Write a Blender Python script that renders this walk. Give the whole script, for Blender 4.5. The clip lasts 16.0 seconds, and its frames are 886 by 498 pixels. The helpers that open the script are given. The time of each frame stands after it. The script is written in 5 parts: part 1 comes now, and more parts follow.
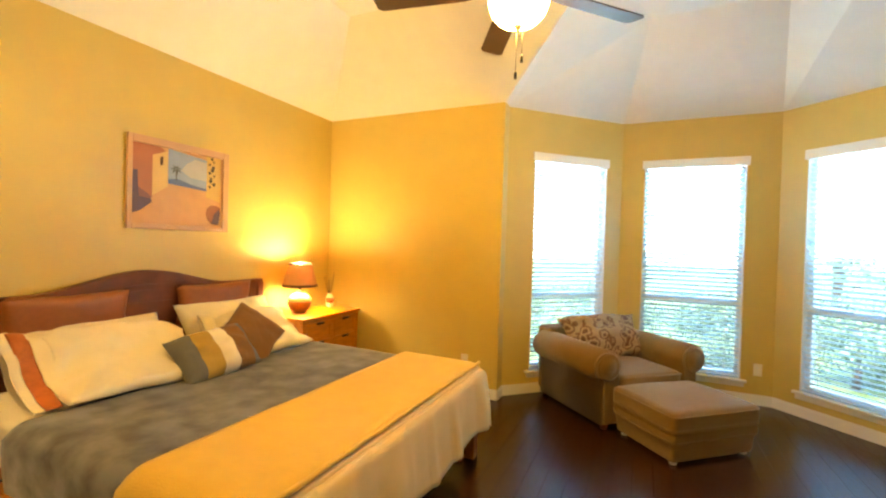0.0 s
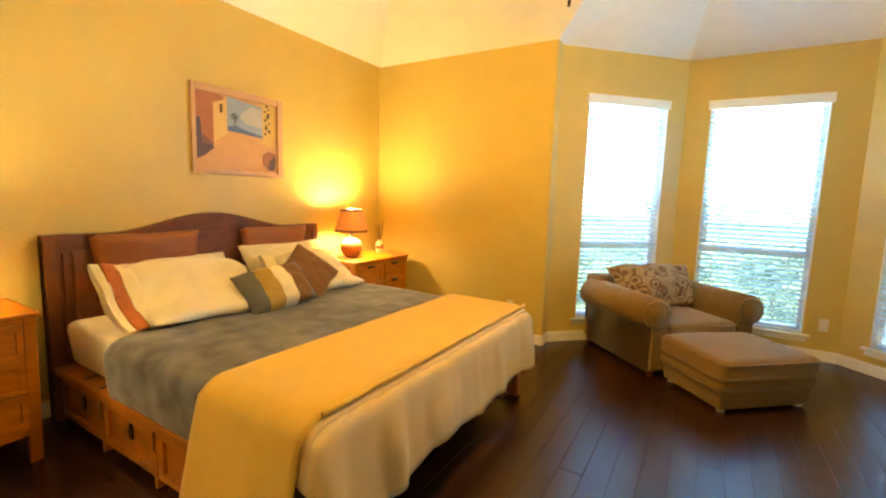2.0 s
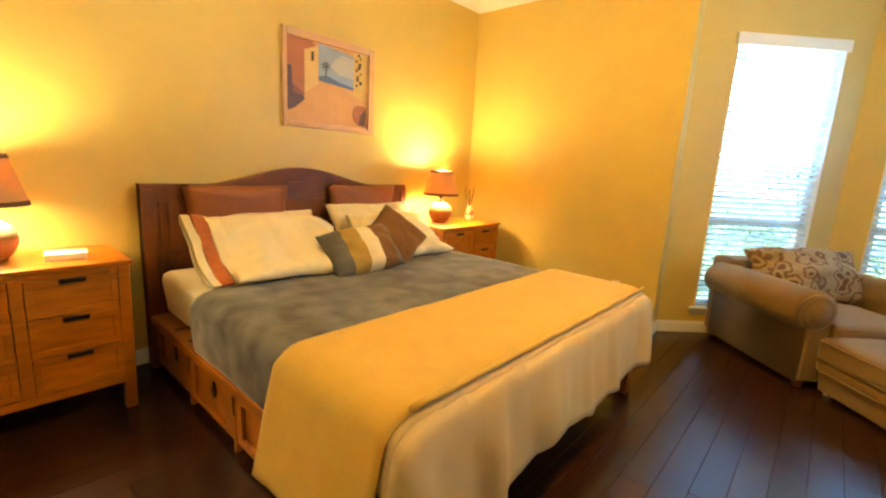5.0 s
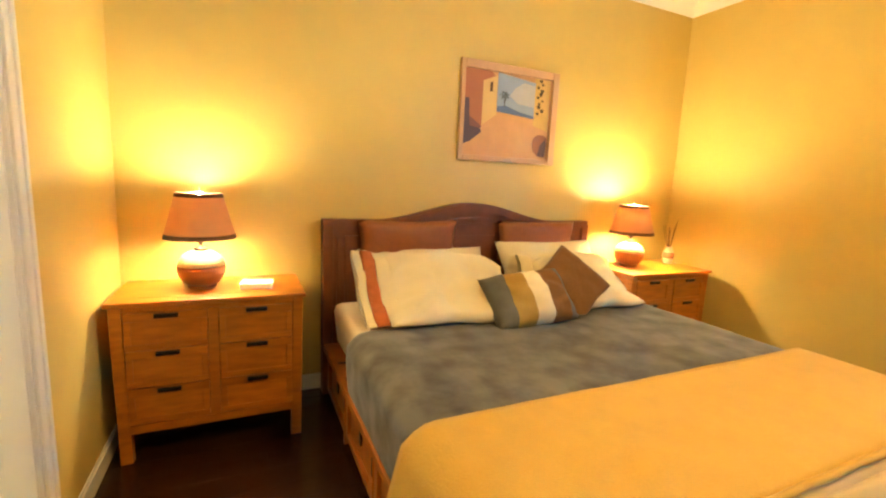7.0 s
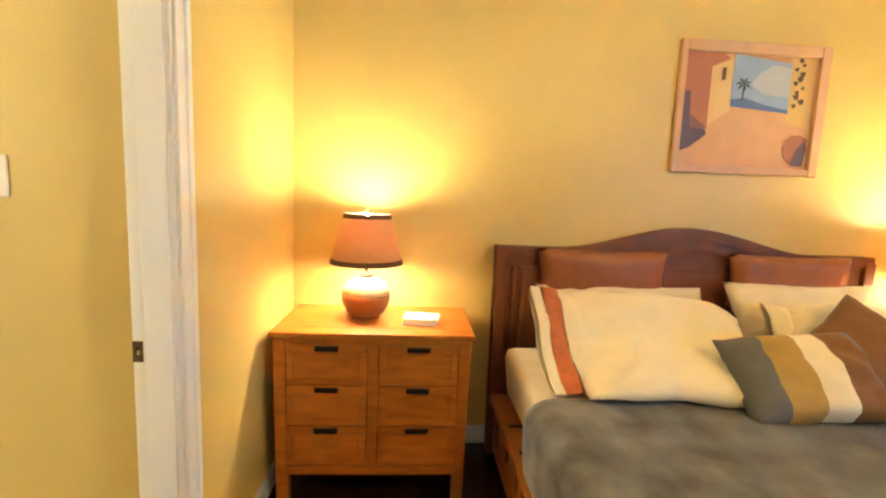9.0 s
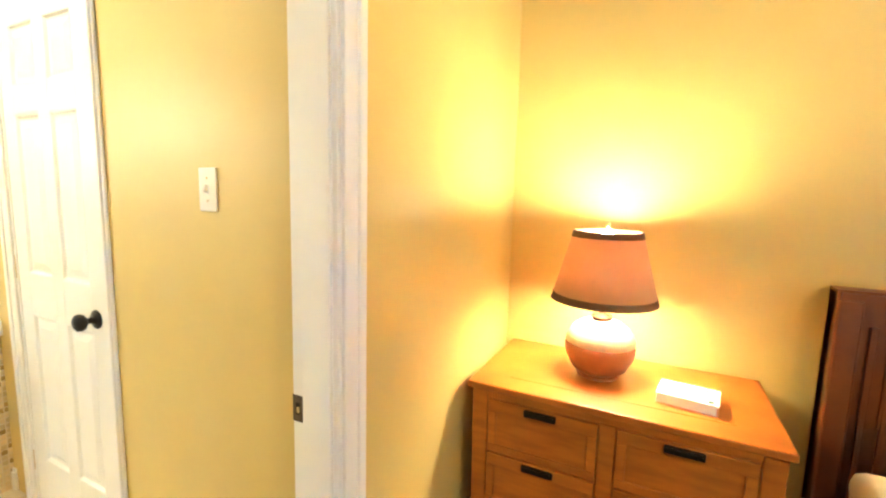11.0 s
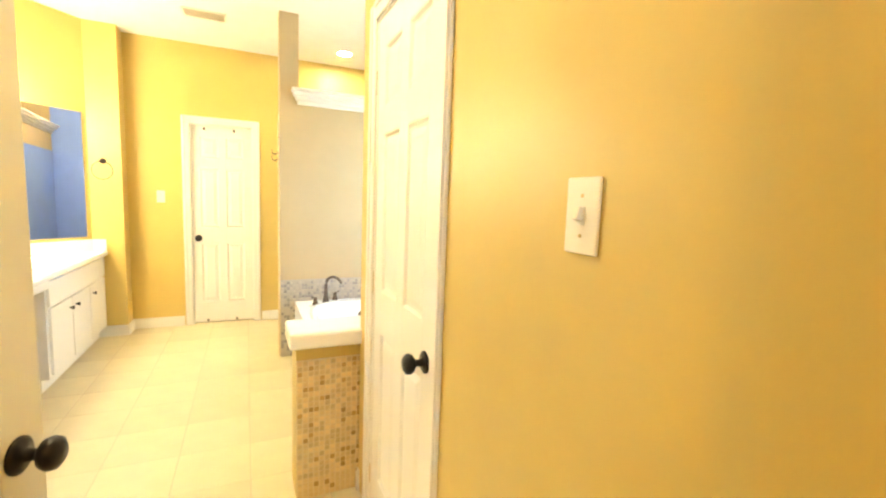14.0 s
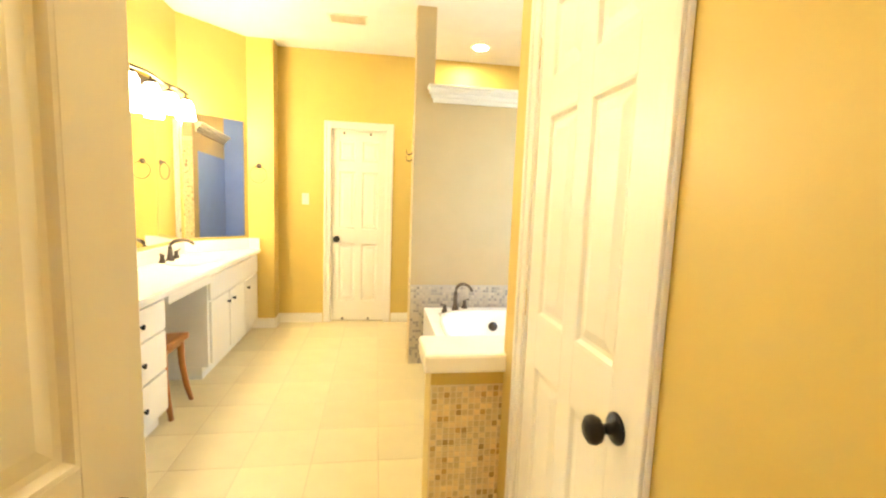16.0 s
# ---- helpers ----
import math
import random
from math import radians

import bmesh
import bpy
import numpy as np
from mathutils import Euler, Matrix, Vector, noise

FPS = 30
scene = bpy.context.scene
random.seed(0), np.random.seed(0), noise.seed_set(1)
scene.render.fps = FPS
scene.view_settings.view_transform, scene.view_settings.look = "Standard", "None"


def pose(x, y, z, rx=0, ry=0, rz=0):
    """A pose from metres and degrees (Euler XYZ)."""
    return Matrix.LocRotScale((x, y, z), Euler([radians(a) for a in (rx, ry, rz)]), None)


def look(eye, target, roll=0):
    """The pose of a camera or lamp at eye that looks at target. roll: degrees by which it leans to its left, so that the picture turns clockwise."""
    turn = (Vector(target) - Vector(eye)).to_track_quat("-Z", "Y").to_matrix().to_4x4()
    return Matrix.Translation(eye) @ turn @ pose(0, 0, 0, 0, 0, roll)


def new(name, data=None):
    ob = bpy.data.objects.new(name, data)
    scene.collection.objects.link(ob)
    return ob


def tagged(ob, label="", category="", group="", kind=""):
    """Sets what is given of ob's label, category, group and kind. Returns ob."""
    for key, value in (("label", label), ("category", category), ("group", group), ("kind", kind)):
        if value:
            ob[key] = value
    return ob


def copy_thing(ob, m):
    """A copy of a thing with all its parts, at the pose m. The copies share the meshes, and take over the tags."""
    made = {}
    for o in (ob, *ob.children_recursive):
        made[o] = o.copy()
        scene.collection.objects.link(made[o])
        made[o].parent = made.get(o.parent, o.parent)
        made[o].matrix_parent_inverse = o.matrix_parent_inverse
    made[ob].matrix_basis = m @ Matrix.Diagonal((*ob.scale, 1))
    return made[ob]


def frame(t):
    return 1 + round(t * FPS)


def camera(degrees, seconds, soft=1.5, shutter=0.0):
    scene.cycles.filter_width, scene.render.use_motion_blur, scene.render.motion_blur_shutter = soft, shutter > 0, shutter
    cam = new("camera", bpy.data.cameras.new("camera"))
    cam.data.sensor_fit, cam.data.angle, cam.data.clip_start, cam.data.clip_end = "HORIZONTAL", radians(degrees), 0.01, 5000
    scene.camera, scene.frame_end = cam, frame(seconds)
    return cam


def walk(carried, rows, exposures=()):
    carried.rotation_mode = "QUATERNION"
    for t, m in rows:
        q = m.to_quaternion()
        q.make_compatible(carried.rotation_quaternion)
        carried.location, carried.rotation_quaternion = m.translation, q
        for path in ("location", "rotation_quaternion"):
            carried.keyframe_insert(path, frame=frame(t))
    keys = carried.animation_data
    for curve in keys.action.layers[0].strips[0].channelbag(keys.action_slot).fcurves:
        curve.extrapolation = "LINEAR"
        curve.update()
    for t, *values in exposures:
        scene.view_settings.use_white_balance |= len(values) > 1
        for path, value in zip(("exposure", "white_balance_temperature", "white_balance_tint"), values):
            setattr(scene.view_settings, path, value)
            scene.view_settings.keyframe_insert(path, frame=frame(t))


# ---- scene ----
cam = camera(90.9, 16.0, soft=2.2)
PATH = [
    (0, (0.041, 0.295, 1.472), (-0.796, 2.111, 1.447), 1.7),
    (0.5, (0.087, 0.27, 1.468), (-0.834, 2.044, 1.396), 1.8),
    (1, (0.105, 0.255, 1.452), (-0.872, 1.995, 1.33), 1.8),
    (1.5, (0.104, 0.251, 1.408), (-0.906, 1.969, 1.24), 1.8),
    (2, (0.069, 0.268, 1.39), (-0.95, 1.973, 1.155), 1.8),
    (2.5, (0.059, 0.282, 1.374), (-0.968, 1.972, 1.075), 2.1),
    (3, (0.067, 0.303, 1.348), (-0.983, 1.968, 0.997), 2.2),
    (5.5, (-0.26, 0.598, 1.3), (-1.704, 1.93, 0.925), 3.1),
    (6, (-0.239, 0.699, 1.345), (-1.846, 1.834, 0.982), 2.8),
    (6.5, (-0.322, 0.744, 1.343), (-2.038, 1.719, 1.02), 2.6),
    (7, (-0.473, 0.778, 1.347), (-2.271, 1.603, 1.049), 2.6),
    (7.5, (-0.636, 0.767, 1.319), (-2.492, 1.468, 1.065), 2.7),
    (8, (-0.746, 0.794, 1.329), (-2.661, 1.317, 1.084), 2.6),
    (10.5, (-1.359, 0.747, 1.332), (-3.256, 0.158, 1.096), 1.8),
    (11, (-1.484, 0.716, 1.348), (-3.264, -0.162, 1.099), 1.5),
    (11.5, (-1.565, 0.673, 1.346), (-3.198, -0.458, 1.114), 1.5),
    (12, (-1.605, 0.592, 1.351), (-3.113, -0.702, 1.124), 1.9),
    (12.5, (-1.654, 0.469, 1.361), (-3.015, -0.977, 1.126), 1.6),
    (13, (-1.681, 0.358, 1.363), (-2.893, -1.216, 1.13), 1.6),
    (13.5, (-1.735, 0.236, 1.361), (-2.763, -1.465, 1.138), 2.1),
    (14, (-1.797, 0.144, 1.359), (-2.617, -1.668, 1.139), 2.1),
    (14.5, (-1.809, 0.114, 1.357), (-2.456, -1.766, 1.141), 2.0),
    (15, (-1.802, 0.043, 1.347), (-2.317, -1.878, 1.135), 2.2),
    (15.5, (-1.792, -0.083, 1.349), (-2.195, -2.029, 1.126), 1.9),
    (16, (-1.774, -0.207, 1.343), (-2.074, -2.172, 1.118), 2.1),
]
EXPOSURES = ((0.0, 4.18, 7450, 10), (5.5, 4.2, 7000, 10), (7.0, 4.18, 6250, 10), (8.0, 4.22, 5900, 10), (10.5, 4.4, 5200, 10), (12.5, 4.65, 5500, 10), (14.0, 4.34, 6350, 10), (14.5, 4.34, 6400, 10), (15.0, 4.12, 6850, 10), (16.0, 4.14, 7050, 10))
walk(cam, [(t, look(eye, target, roll)) for t, eye, target, roll in PATH], EXPOSURES)

# ---- light ----
world = bpy.data.worlds.new("world")
scene.world = world
world.use_nodes = True
wn = world.node_tree.nodes
sky = wn.new("ShaderNodeTexSky")
sky.sky_type, sky.sun_disc = "NISHITA", False
sky.sun_elevation, sky.sun_rotation = radians(53), radians(207)
world.node_tree.links.new(sky.outputs[0], wn["Background"].inputs[0])
sky.ozone_density, sky.dust_density = 3.0, 0.6
wn["Background"].inputs[1].default_value = 0.15


def lamp(name, kind, m, energy, color, **more):
    data = bpy.data.lights.new(name, kind)
    data.energy, data.color = energy, color
    for key, value in more.items():
        if key == "size":
            data.size = value
        if key == "size_y":
            data.shape, data.size_y = "RECTANGLE", value
        if key == "radius":
            data.shadow_soft_size = value
        if key == "angle":
            data.angle = value
    ob = new(name, data)
    ob.matrix_world = m
    return ob


DAY = (0.55, 0.76, 1.0)
lamp("sun", "SUN", look((0, 0, 10), (0.8, 1.6, 7.6)), 2.4, (1.0, 0.96, 0.9), angle=radians(10))
XW, YS, YN, PLATE, FLAT = -3.22, 0.175, 4.263, 2.82, 3.4
BAY = ((-1.185, 4.415), (-0.20, 5.40), (1.20, 5.40), (2.185, 4.415))
LAMPS = ((-2.955, 0.573, 0.77), (-2.945, 3.52, 0.77))
FAN = (-0.587, 2.50)

for spot, inward in (((-0.751, 5.034), (0.7071, -0.7071)), ((0.49, 5.53), (0.0, -1.0)), ((1.80, 5.027), (-0.7071, -0.7071))):
    lamp("window_daylight", "AREA", look((*spot, 1.93), (spot[0] + inward[0], spot[1] + inward[1], 2.02)), 2.3, (0.40, 0.69, 1.0), size=0.93, size_y=0.95)


# ---- materials ----
def material(name, color, rough=0.6, grain=0.0, scale=20.0, dark=0.8, bump=0.0, metal=0.0, stretch=(1, 1, 1), sheen=0.0, big=0.0, spread=0.0, coords="Object"):
    m = bpy.data.materials.new(name)
    m.use_nodes = True
    n, l = m.node_tree.nodes, m.node_tree.links
    b = n["Principled BSDF"]
    b.inputs["Roughness"].default_value, b.inputs["Metallic"].default_value = rough, metal
    b.inputs["Base Color"].default_value = (*color, 1)
    if sheen:
        b.inputs["Sheen Weight"].default_value = sheen
    co = n.new("ShaderNodeTexCoord")
    mp = n.new("ShaderNodeMapping")
    mp.inputs["Scale"].default_value = stretch
    l.new(co.outputs[coords], mp.inputs[0])
    src = None
    if grain or bump:
        noi = n.new("ShaderNodeTexNoise")
        noi.inputs["Scale"].default_value, noi.inputs["Detail"].default_value = scale, 6
        l.new(mp.outputs[0], noi.inputs["Vector"])
        if bump:
            bm_ = n.new("ShaderNodeBump")
            bm_.inputs["Strength"].default_value, bm_.inputs["Distance"].default_value = bump, 0.01
            l.new(noi.outputs[0], bm_.inputs["Height"])
            l.new(bm_.outputs[0], b.inputs["Normal"])
        src = noi.outputs[0]
    if grain:
        mix = n.new("ShaderNodeMix")
        mix.data_type = "RGBA"
        ramp = n.new("ShaderNodeMapRange")
        ramp.inputs["From Min"].default_value, ramp.inputs["From Max"].default_value = 0.35, 0.68
        ramp.inputs["To Max"].default_value = grain
        l.new(src, ramp.inputs[0])
        l.new(ramp.outputs[0], mix.inputs["Factor"])
        mix.inputs["A"].default_value = (*color, 1)
        mix.inputs["B"].default_value = (*[c * dark for c in color], 1)
        out = mix.outputs["Result"]
        if big or spread:
            noi2 = n.new("ShaderNodeTexNoise")
            noi2.inputs["Scale"].default_value, noi2.inputs["Detail"].default_value = max(scale * 0.07, 0.8), 3
            l.new(mp.outputs[0], noi2.inputs["Vector"])
            hsv = n.new("ShaderNodeHueSaturation")
            rng = n.new("ShaderNodeMapRange")
            rng.inputs["To Min"].default_value, rng.inputs["To Max"].default_value = 1 - big, 1 + big
            rng.inputs["From Min"].default_value, rng.inputs["From Max"].default_value = 0.3, 0.7
            l.new(noi2.outputs[0], rng.inputs[0])
            val = rng.outputs[0]
            if spread:
                info = n.new("ShaderNodeObjectInfo")
                rr = n.new("ShaderNodeMapRange")
                rr.inputs["To Min"].default_value, rr.inputs["To Max"].default_value = 1 - spread, 1 + spread
                l.new(info.outputs["Random"], rr.inputs[0])
                mul = n.new("ShaderNodeMath")
                mul.operation = "MULTIPLY"
                l.new(val, mul.inputs[0])
                l.new(rr.outputs[0], mul.inputs[1])
                val = mul.outputs[0]
            l.new(val, hsv.inputs["Value"])
            l.new(out, hsv.inputs["Color"])
            out = hsv.outputs[0]
        l.new(out, b.inputs["Base Color"])
    return m


def glow(name, color, strength):
    m = bpy.data.materials.new(name)
    m.use_nodes = True
    b = m.node_tree.nodes["Principled BSDF"]
    b.inputs["Base Color"].default_value = (0.8, 0.75, 0.65, 1)
    b.inputs["Emission Color"].default_value, b.inputs["Emission Strength"].default_value = (*color, 1), strength
    return m


M = {}
M["wall"] = material("wall_paint", (0.61, 0.455, 0.13), 0.42, 0.10, 60, 0.93, 0.05, big=0.03)
# paler and less yellow than wall_paint
M["wall_plain"] = material("paler_wall_tone", (0.52, 0.41, 0.235), 0.5, 0.08, 60, 0.94, 0.04, big=0.03)
M["ceiling"] = material("ceiling_paint", (0.80, 0.79, 0.75), 0.8, 0.15, 90, 0.93, 0.12, big=0.02)
M["white"] = material("white_paint", (0.80, 0.78, 0.72), 0.35, 0.12, 40, 0.94, 0.02)
M["floorwood"] = material("dark_floor_wood", (0.040, 0.013, 0.006), 0.26, 0.9, 9, 0.45, 0.10, stretch=(14, 1, 1), big=0.15, spread=0.22)
M["bathtile"] = material("cream_floor_tile", (0.64, 0.56, 0.36), 0.35, 0.6, 6, 0.88, 0.02, big=0.06, spread=0.05)
M["pale_grout"] = material("pale_mosaic_grout", (0.78, 0.68, 0.46), 0.9, 0.4, 60, 0.88)
# grout greyed to carry the cool daylight over the tub
M["daylit_grout"] = material("daylit_mosaic_grout", (0.52, 0.48, 0.42), 0.9, 0.4, 60, 0.88)
M["grout"] = material("tile_grout", (0.60, 0.50, 0.35), 0.9, 0.5, 60, 0.8)
M["oak"] = material("honey_oak", (0.46, 0.140, 0.006), 0.40, 0.75, 7, 0.58, 0.05, stretch=(1, 1, 5), big=0.10, spread=0.14)
M["pine"] = material("pine_platform", (0.40, 0.125, 0.009), 0.45, 0.9, 7, 0.5, 0.06, big=0.10, spread=0.08)
M["dark_wood"] = material("walnut_headboard", (0.175, 0.045, 0.007), 0.5, 0.9, 8, 0.5, 0.05, big=0.12)
M["floorwood"].node_tree.nodes["Principled BSDF"].inputs["Specular IOR Level"].default_value = 0.55
M["fan_blade"] = material("espresso_fan_blade", (0.040, 0.018, 0.010), 0.4, 0.8, 9, 0.5, 0.05, big=0.1)
M["black"] = material("black_iron", (0.012, 0.010, 0.010), 0.38, 0.4, 50, 0.6, 0.03, metal=0.5)
M["bronze"] = material("oil_rubbed_bronze", (0.13, 0.10, 0.08), 0.32, 0.5, 40, 0.6, 0.03, metal=0.85)
M["brass"] = material("brass_hinge", (0.62, 0.47, 0.22), 0.35, 0.4, 40, 0.7, metal=0.9)
M["sheet"] = material("cream_cotton", (0.70, 0.61, 0.42), 0.85, 0.2, 120, 0.9, 0.10, sheen=0.2, big=0.03)
M["coverlet"] = material("cream_coverlet", (0.60, 0.43, 0.20), 0.9, 0.3, 140, 0.9, 0.15, sheen=0.1, big=0.03)
M["throw"] = material("beige_fleece_throw", (0.62, 0.385, 0.070), 0.95, 0.45, 160, 0.85, 0.3, sheen=0.1, big=0.04)
M["grey"] = material("grey_plush_blanket", (0.140, 0.138, 0.142), 0.95, 1.0, 7.5, 0.30, 0.15, sheen=0.2, big=0.30)
M["brown"] = material("brown_suede", (0.17, 0.075, 0.022), 0.85, 0.4, 60, 0.75, 0.15, sheen=0.08)
M["tan"] = material("tan_fabric", (0.38, 0.245, 0.065), 0.9, 0.4, 120, 0.8, 0.2)
M["slate"] = material("slate_fabric", (0.125, 0.125, 0.130), 0.9, 0.4, 120, 0.8, 0.2)
M["rust"] = material("rust_satin", (0.42, 0.105, 0.025), 0.5, 0.6, 30, 0.6, 0.15)
M["leather"] = material("cognac_leather", (0.27, 0.085, 0.030), 0.5, 0.5, 30, 0.75, 0.12)
M["chair"] = material("taupe_chenille", (0.22, 0.122, 0.028), 0.9, 0.7, 240, 0.7, 0.35, sheen=0.3, big=0.05)
M["shade"] = material("parchment_shade", (0.50, 0.27, 0.12), 0.8, 0.5, 14, 0.8)
sn, sl = M["shade"].node_tree.nodes, M["shade"].node_tree.links
tr, mx_ = sn.new("ShaderNodeBsdfTranslucent"), sn.new("ShaderNodeMixShader")
tr.inputs[0].default_value, mx_.inputs[0].default_value = (0.60, 0.28, 0.12, 1), 0.10
sl.new(sn["Principled BSDF"].outputs[0], mx_.inputs[1])
sl.new(tr.outputs[0], mx_.inputs[2])
sl.new(mx_.outputs[0], sn["Material Output"].inputs[0])
M["shade_trim"] = material("shade_trim", (0.10, 0.045, 0.02), 0.8, 0.4, 80, 0.7, 0.2)
M["pot"] = material("terracotta_glaze", (0.30, 0.105, 0.028), 0.38, 0.5, 20, 0.7, 0.05)
M["pot_band"] = material("cream_crackle_glaze", (0.72, 0.58, 0.38), 0.3, 0.6, 45, 0.75, 0.08)
M["paper"] = material("book_paper", (0.80, 0.76, 0.68), 0.7, 0.2, 90, 0.9)
M["cover"] = material("book_cover", (0.62, 0.32, 0.24), 0.5, 0.2, 30, 0.9)
M["frame"] = material("blond_frame", (0.56, 0.34, 0.19), 0.4, 0.5, 9, 0.8, 0.04)
M["laminate"] = material("cultured_marble", (0.85, 0.83, 0.78), 0.2, 0.2, 5, 0.95, 0.0, big=0.02)
M["tub"] = material("white_acrylic", (0.86, 0.87, 0.88), 0.15, 0.1, 5, 0.97)
M["stone_tile"] = material("travertine_mosaic", (0.72, 0.57, 0.30), 0.4, 0.6, 40, 0.8, 0.08, spread=0.20)
M["dark_tile"] = material("brown_mosaic", (0.46, 0.30, 0.11), 0.35, 0.6, 40, 0.7, 0.08, spread=0.25)
# two backsplash tiles with the tub's cool daylight mixed into their colour
M["daylit_tile"] = material("daylit_stone_mosaic", (0.56, 0.50, 0.42), 0.35, 0.6, 40, 0.8, 0.08, spread=0.14)
M["daylit_dark_tile"] = material("daylit_dark_mosaic", (0.36, 0.33, 0.31), 0.35, 0.6, 40, 0.75, 0.08, spread=0.2)
M["blind"] = material("white_blind_slat", (0.82, 0.84, 0.86), 0.45, 0.1, 30, 0.96)
# bluish daylight put into the colour, for what the angled mirror reflects
M["daylight_blue"] = material("blue_daylight_tone", (0.22, 0.36, 0.95), 0.5, 0.1, 60, 0.94, 0.04, big=0.03)
bn, bk = M["blind"].node_tree.nodes, M["blind"].node_tree.links
btr, bmx = bn.new("ShaderNodeBsdfTranslucent"), bn.new("ShaderNodeMixShader")
btr.inputs[0].default_value, bmx.inputs[0].default_value = (0.76, 0.91, 0.98, 1), 0.75
bk.new(bn["Principled BSDF"].outputs[0], bmx.inputs[1])
bk.new(btr.outputs[0], bmx.inputs[2])
bk.new(bmx.outputs[0], bn["Material Output"].inputs[0])
M["leaf"] = material("foliage", (0.115, 0.175, 0.115), 0.7, 0.4, 5, 0.85, spread=0.10)
M["grass"] = material("lawn", (0.075, 0.115, 0.04), 0.9, 0.7, 5, 0.6, big=0.1)
M["bark"] = material("bark", (0.12, 0.085, 0.06), 0.9, 0.8, 12, 0.6, 0.4)
M["stool"] = material("cherry_stool", (0.42, 0.15, 0.035), 0.35, 0.7, 8, 0.65, 0.05)
M["plate"] = material("ivory_plastic", (0.80, 0.75, 0.64), 0.3, 0.05, 40, 0.97)
# near-black colour that stands for shade in gaps and holes
M["gap"] = material("shadow_gap", (0.02, 0.016, 0.014), 0.9, 0.2, 40, 0.8)
M["bulbglow"] = glow("lit_bulb", (1.0, 0.79, 0.41), 40)
M["bulbglow_strong"] = glow("brighter_lit_bulb", (1.0, 0.77, 0.36), 74)
M["bowl"] = glow("lit_frosted_bowl", (1.0, 0.57, 0.11), 11.5)
M["vanityglow"] = glow("lit_frosted_shade", (1.0, 0.82, 0.49), 6.9)
M["canglow"] = glow("lit_can_lens", (1.0, 0.80, 0.45), 35)
M["mirror"] = material("silvered_mirror", (0.93, 0.94, 0.93), 0.015, metal=1.0)
gl = bpy.data.materials.new("window_glass")
gl.use_nodes = True
gb = gl.node_tree.nodes["Principled BSDF"]
gb.inputs["Base Color"].default_value = (0.82, 0.95, 1.0, 1)
gb.inputs["Roughness"].default_value, gb.inputs["Transmission Weight"].default_value, gb.inputs["IOR"].default_value = 0.0, 1.0, 1.45
M["glass"] = gl


# ---- mesh helpers ----
def box(bm, a, b, m=None, bevel=0.0):
    a, b = Vector([min(p) for p in zip(a, b)]), Vector([max(p) for p in zip(a, b)])
    got = bmesh.ops.create_cube(bm, size=1, matrix=(m or Matrix()) @ Matrix.Translation((a + b) / 2) @ Matrix.Diagonal((*(b - a), 1)))
    if bevel:
        edges = list({e for v in got["verts"] for e in v.link_edges})
        bmesh.ops.bevel(bm, geom=edges, offset=bevel, segments=2, profile=0.5, affect="EDGES")
    return bm


def one(a, b, m=None, bevel=0.0):
    return box(bmesh.new(), a, b, m, bevel)


def lathe(profile, segments=28, m=None, bm=None):
    """A turned body from (radius, height) pairs."""
    bm = bm or bmesh.new()
    rings = []
    for r, z in profile:
        rings.append([bm.verts.new((m or Matrix()) @ Vector((r * math.cos(2 * math.pi * k / segments), r * math.sin(2 * math.pi * k / segments), z))) for k in range(segments)])
    for low, high in zip(rings, rings[1:]):
        for k in range(segments):
            f = bm.faces.new((low[k], low[(k + 1) % segments], high[(k + 1) % segments], high[k]))
            f.smooth = True
    for ring, flip in () if profile[0] == profile[-1] else ((rings[0], True), (rings[-1], False)):
        if profile[0 if flip else -1][0] > 1e-4:
            bm.faces.new(ring[::-1] if flip else ring)
    return bm


def tube(points, radius, segments=10, bm=None, taper=None):
    """A round bar along points."""
    bm = bm or bmesh.new()
    pts = [Vector(p) for p in points]
    rings = []
    for n, p in enumerate(pts):
        ahead = (pts[min(n + 1, len(pts) - 1)] - pts[max(n - 1, 0)]).normalized()
        side = ahead.cross(Vector((0, 0, 1)) if abs(ahead.z) < 0.95 else Vector((1, 0, 0))).normalized()
        up = side.cross(ahead)
        r = radius if taper is None else radius * (1 + (taper - 1) * n / (len(pts) - 1))
        rings.append([bm.verts.new(p + r * (math.cos(2 * math.pi * k / segments) * side + math.sin(2 * math.pi * k / segments) * up)) for k in range(segments)])
    for low, high in zip(rings, rings[1:]):
        for k in range(segments):
            f = bm.faces.new((low[k], low[(k + 1) % segments], high[(k + 1) % segments], high[k]))
            f.smooth = True
    bm.faces.new(rings[0][::-1])
    bm.faces.new(rings[-1])
    return bm


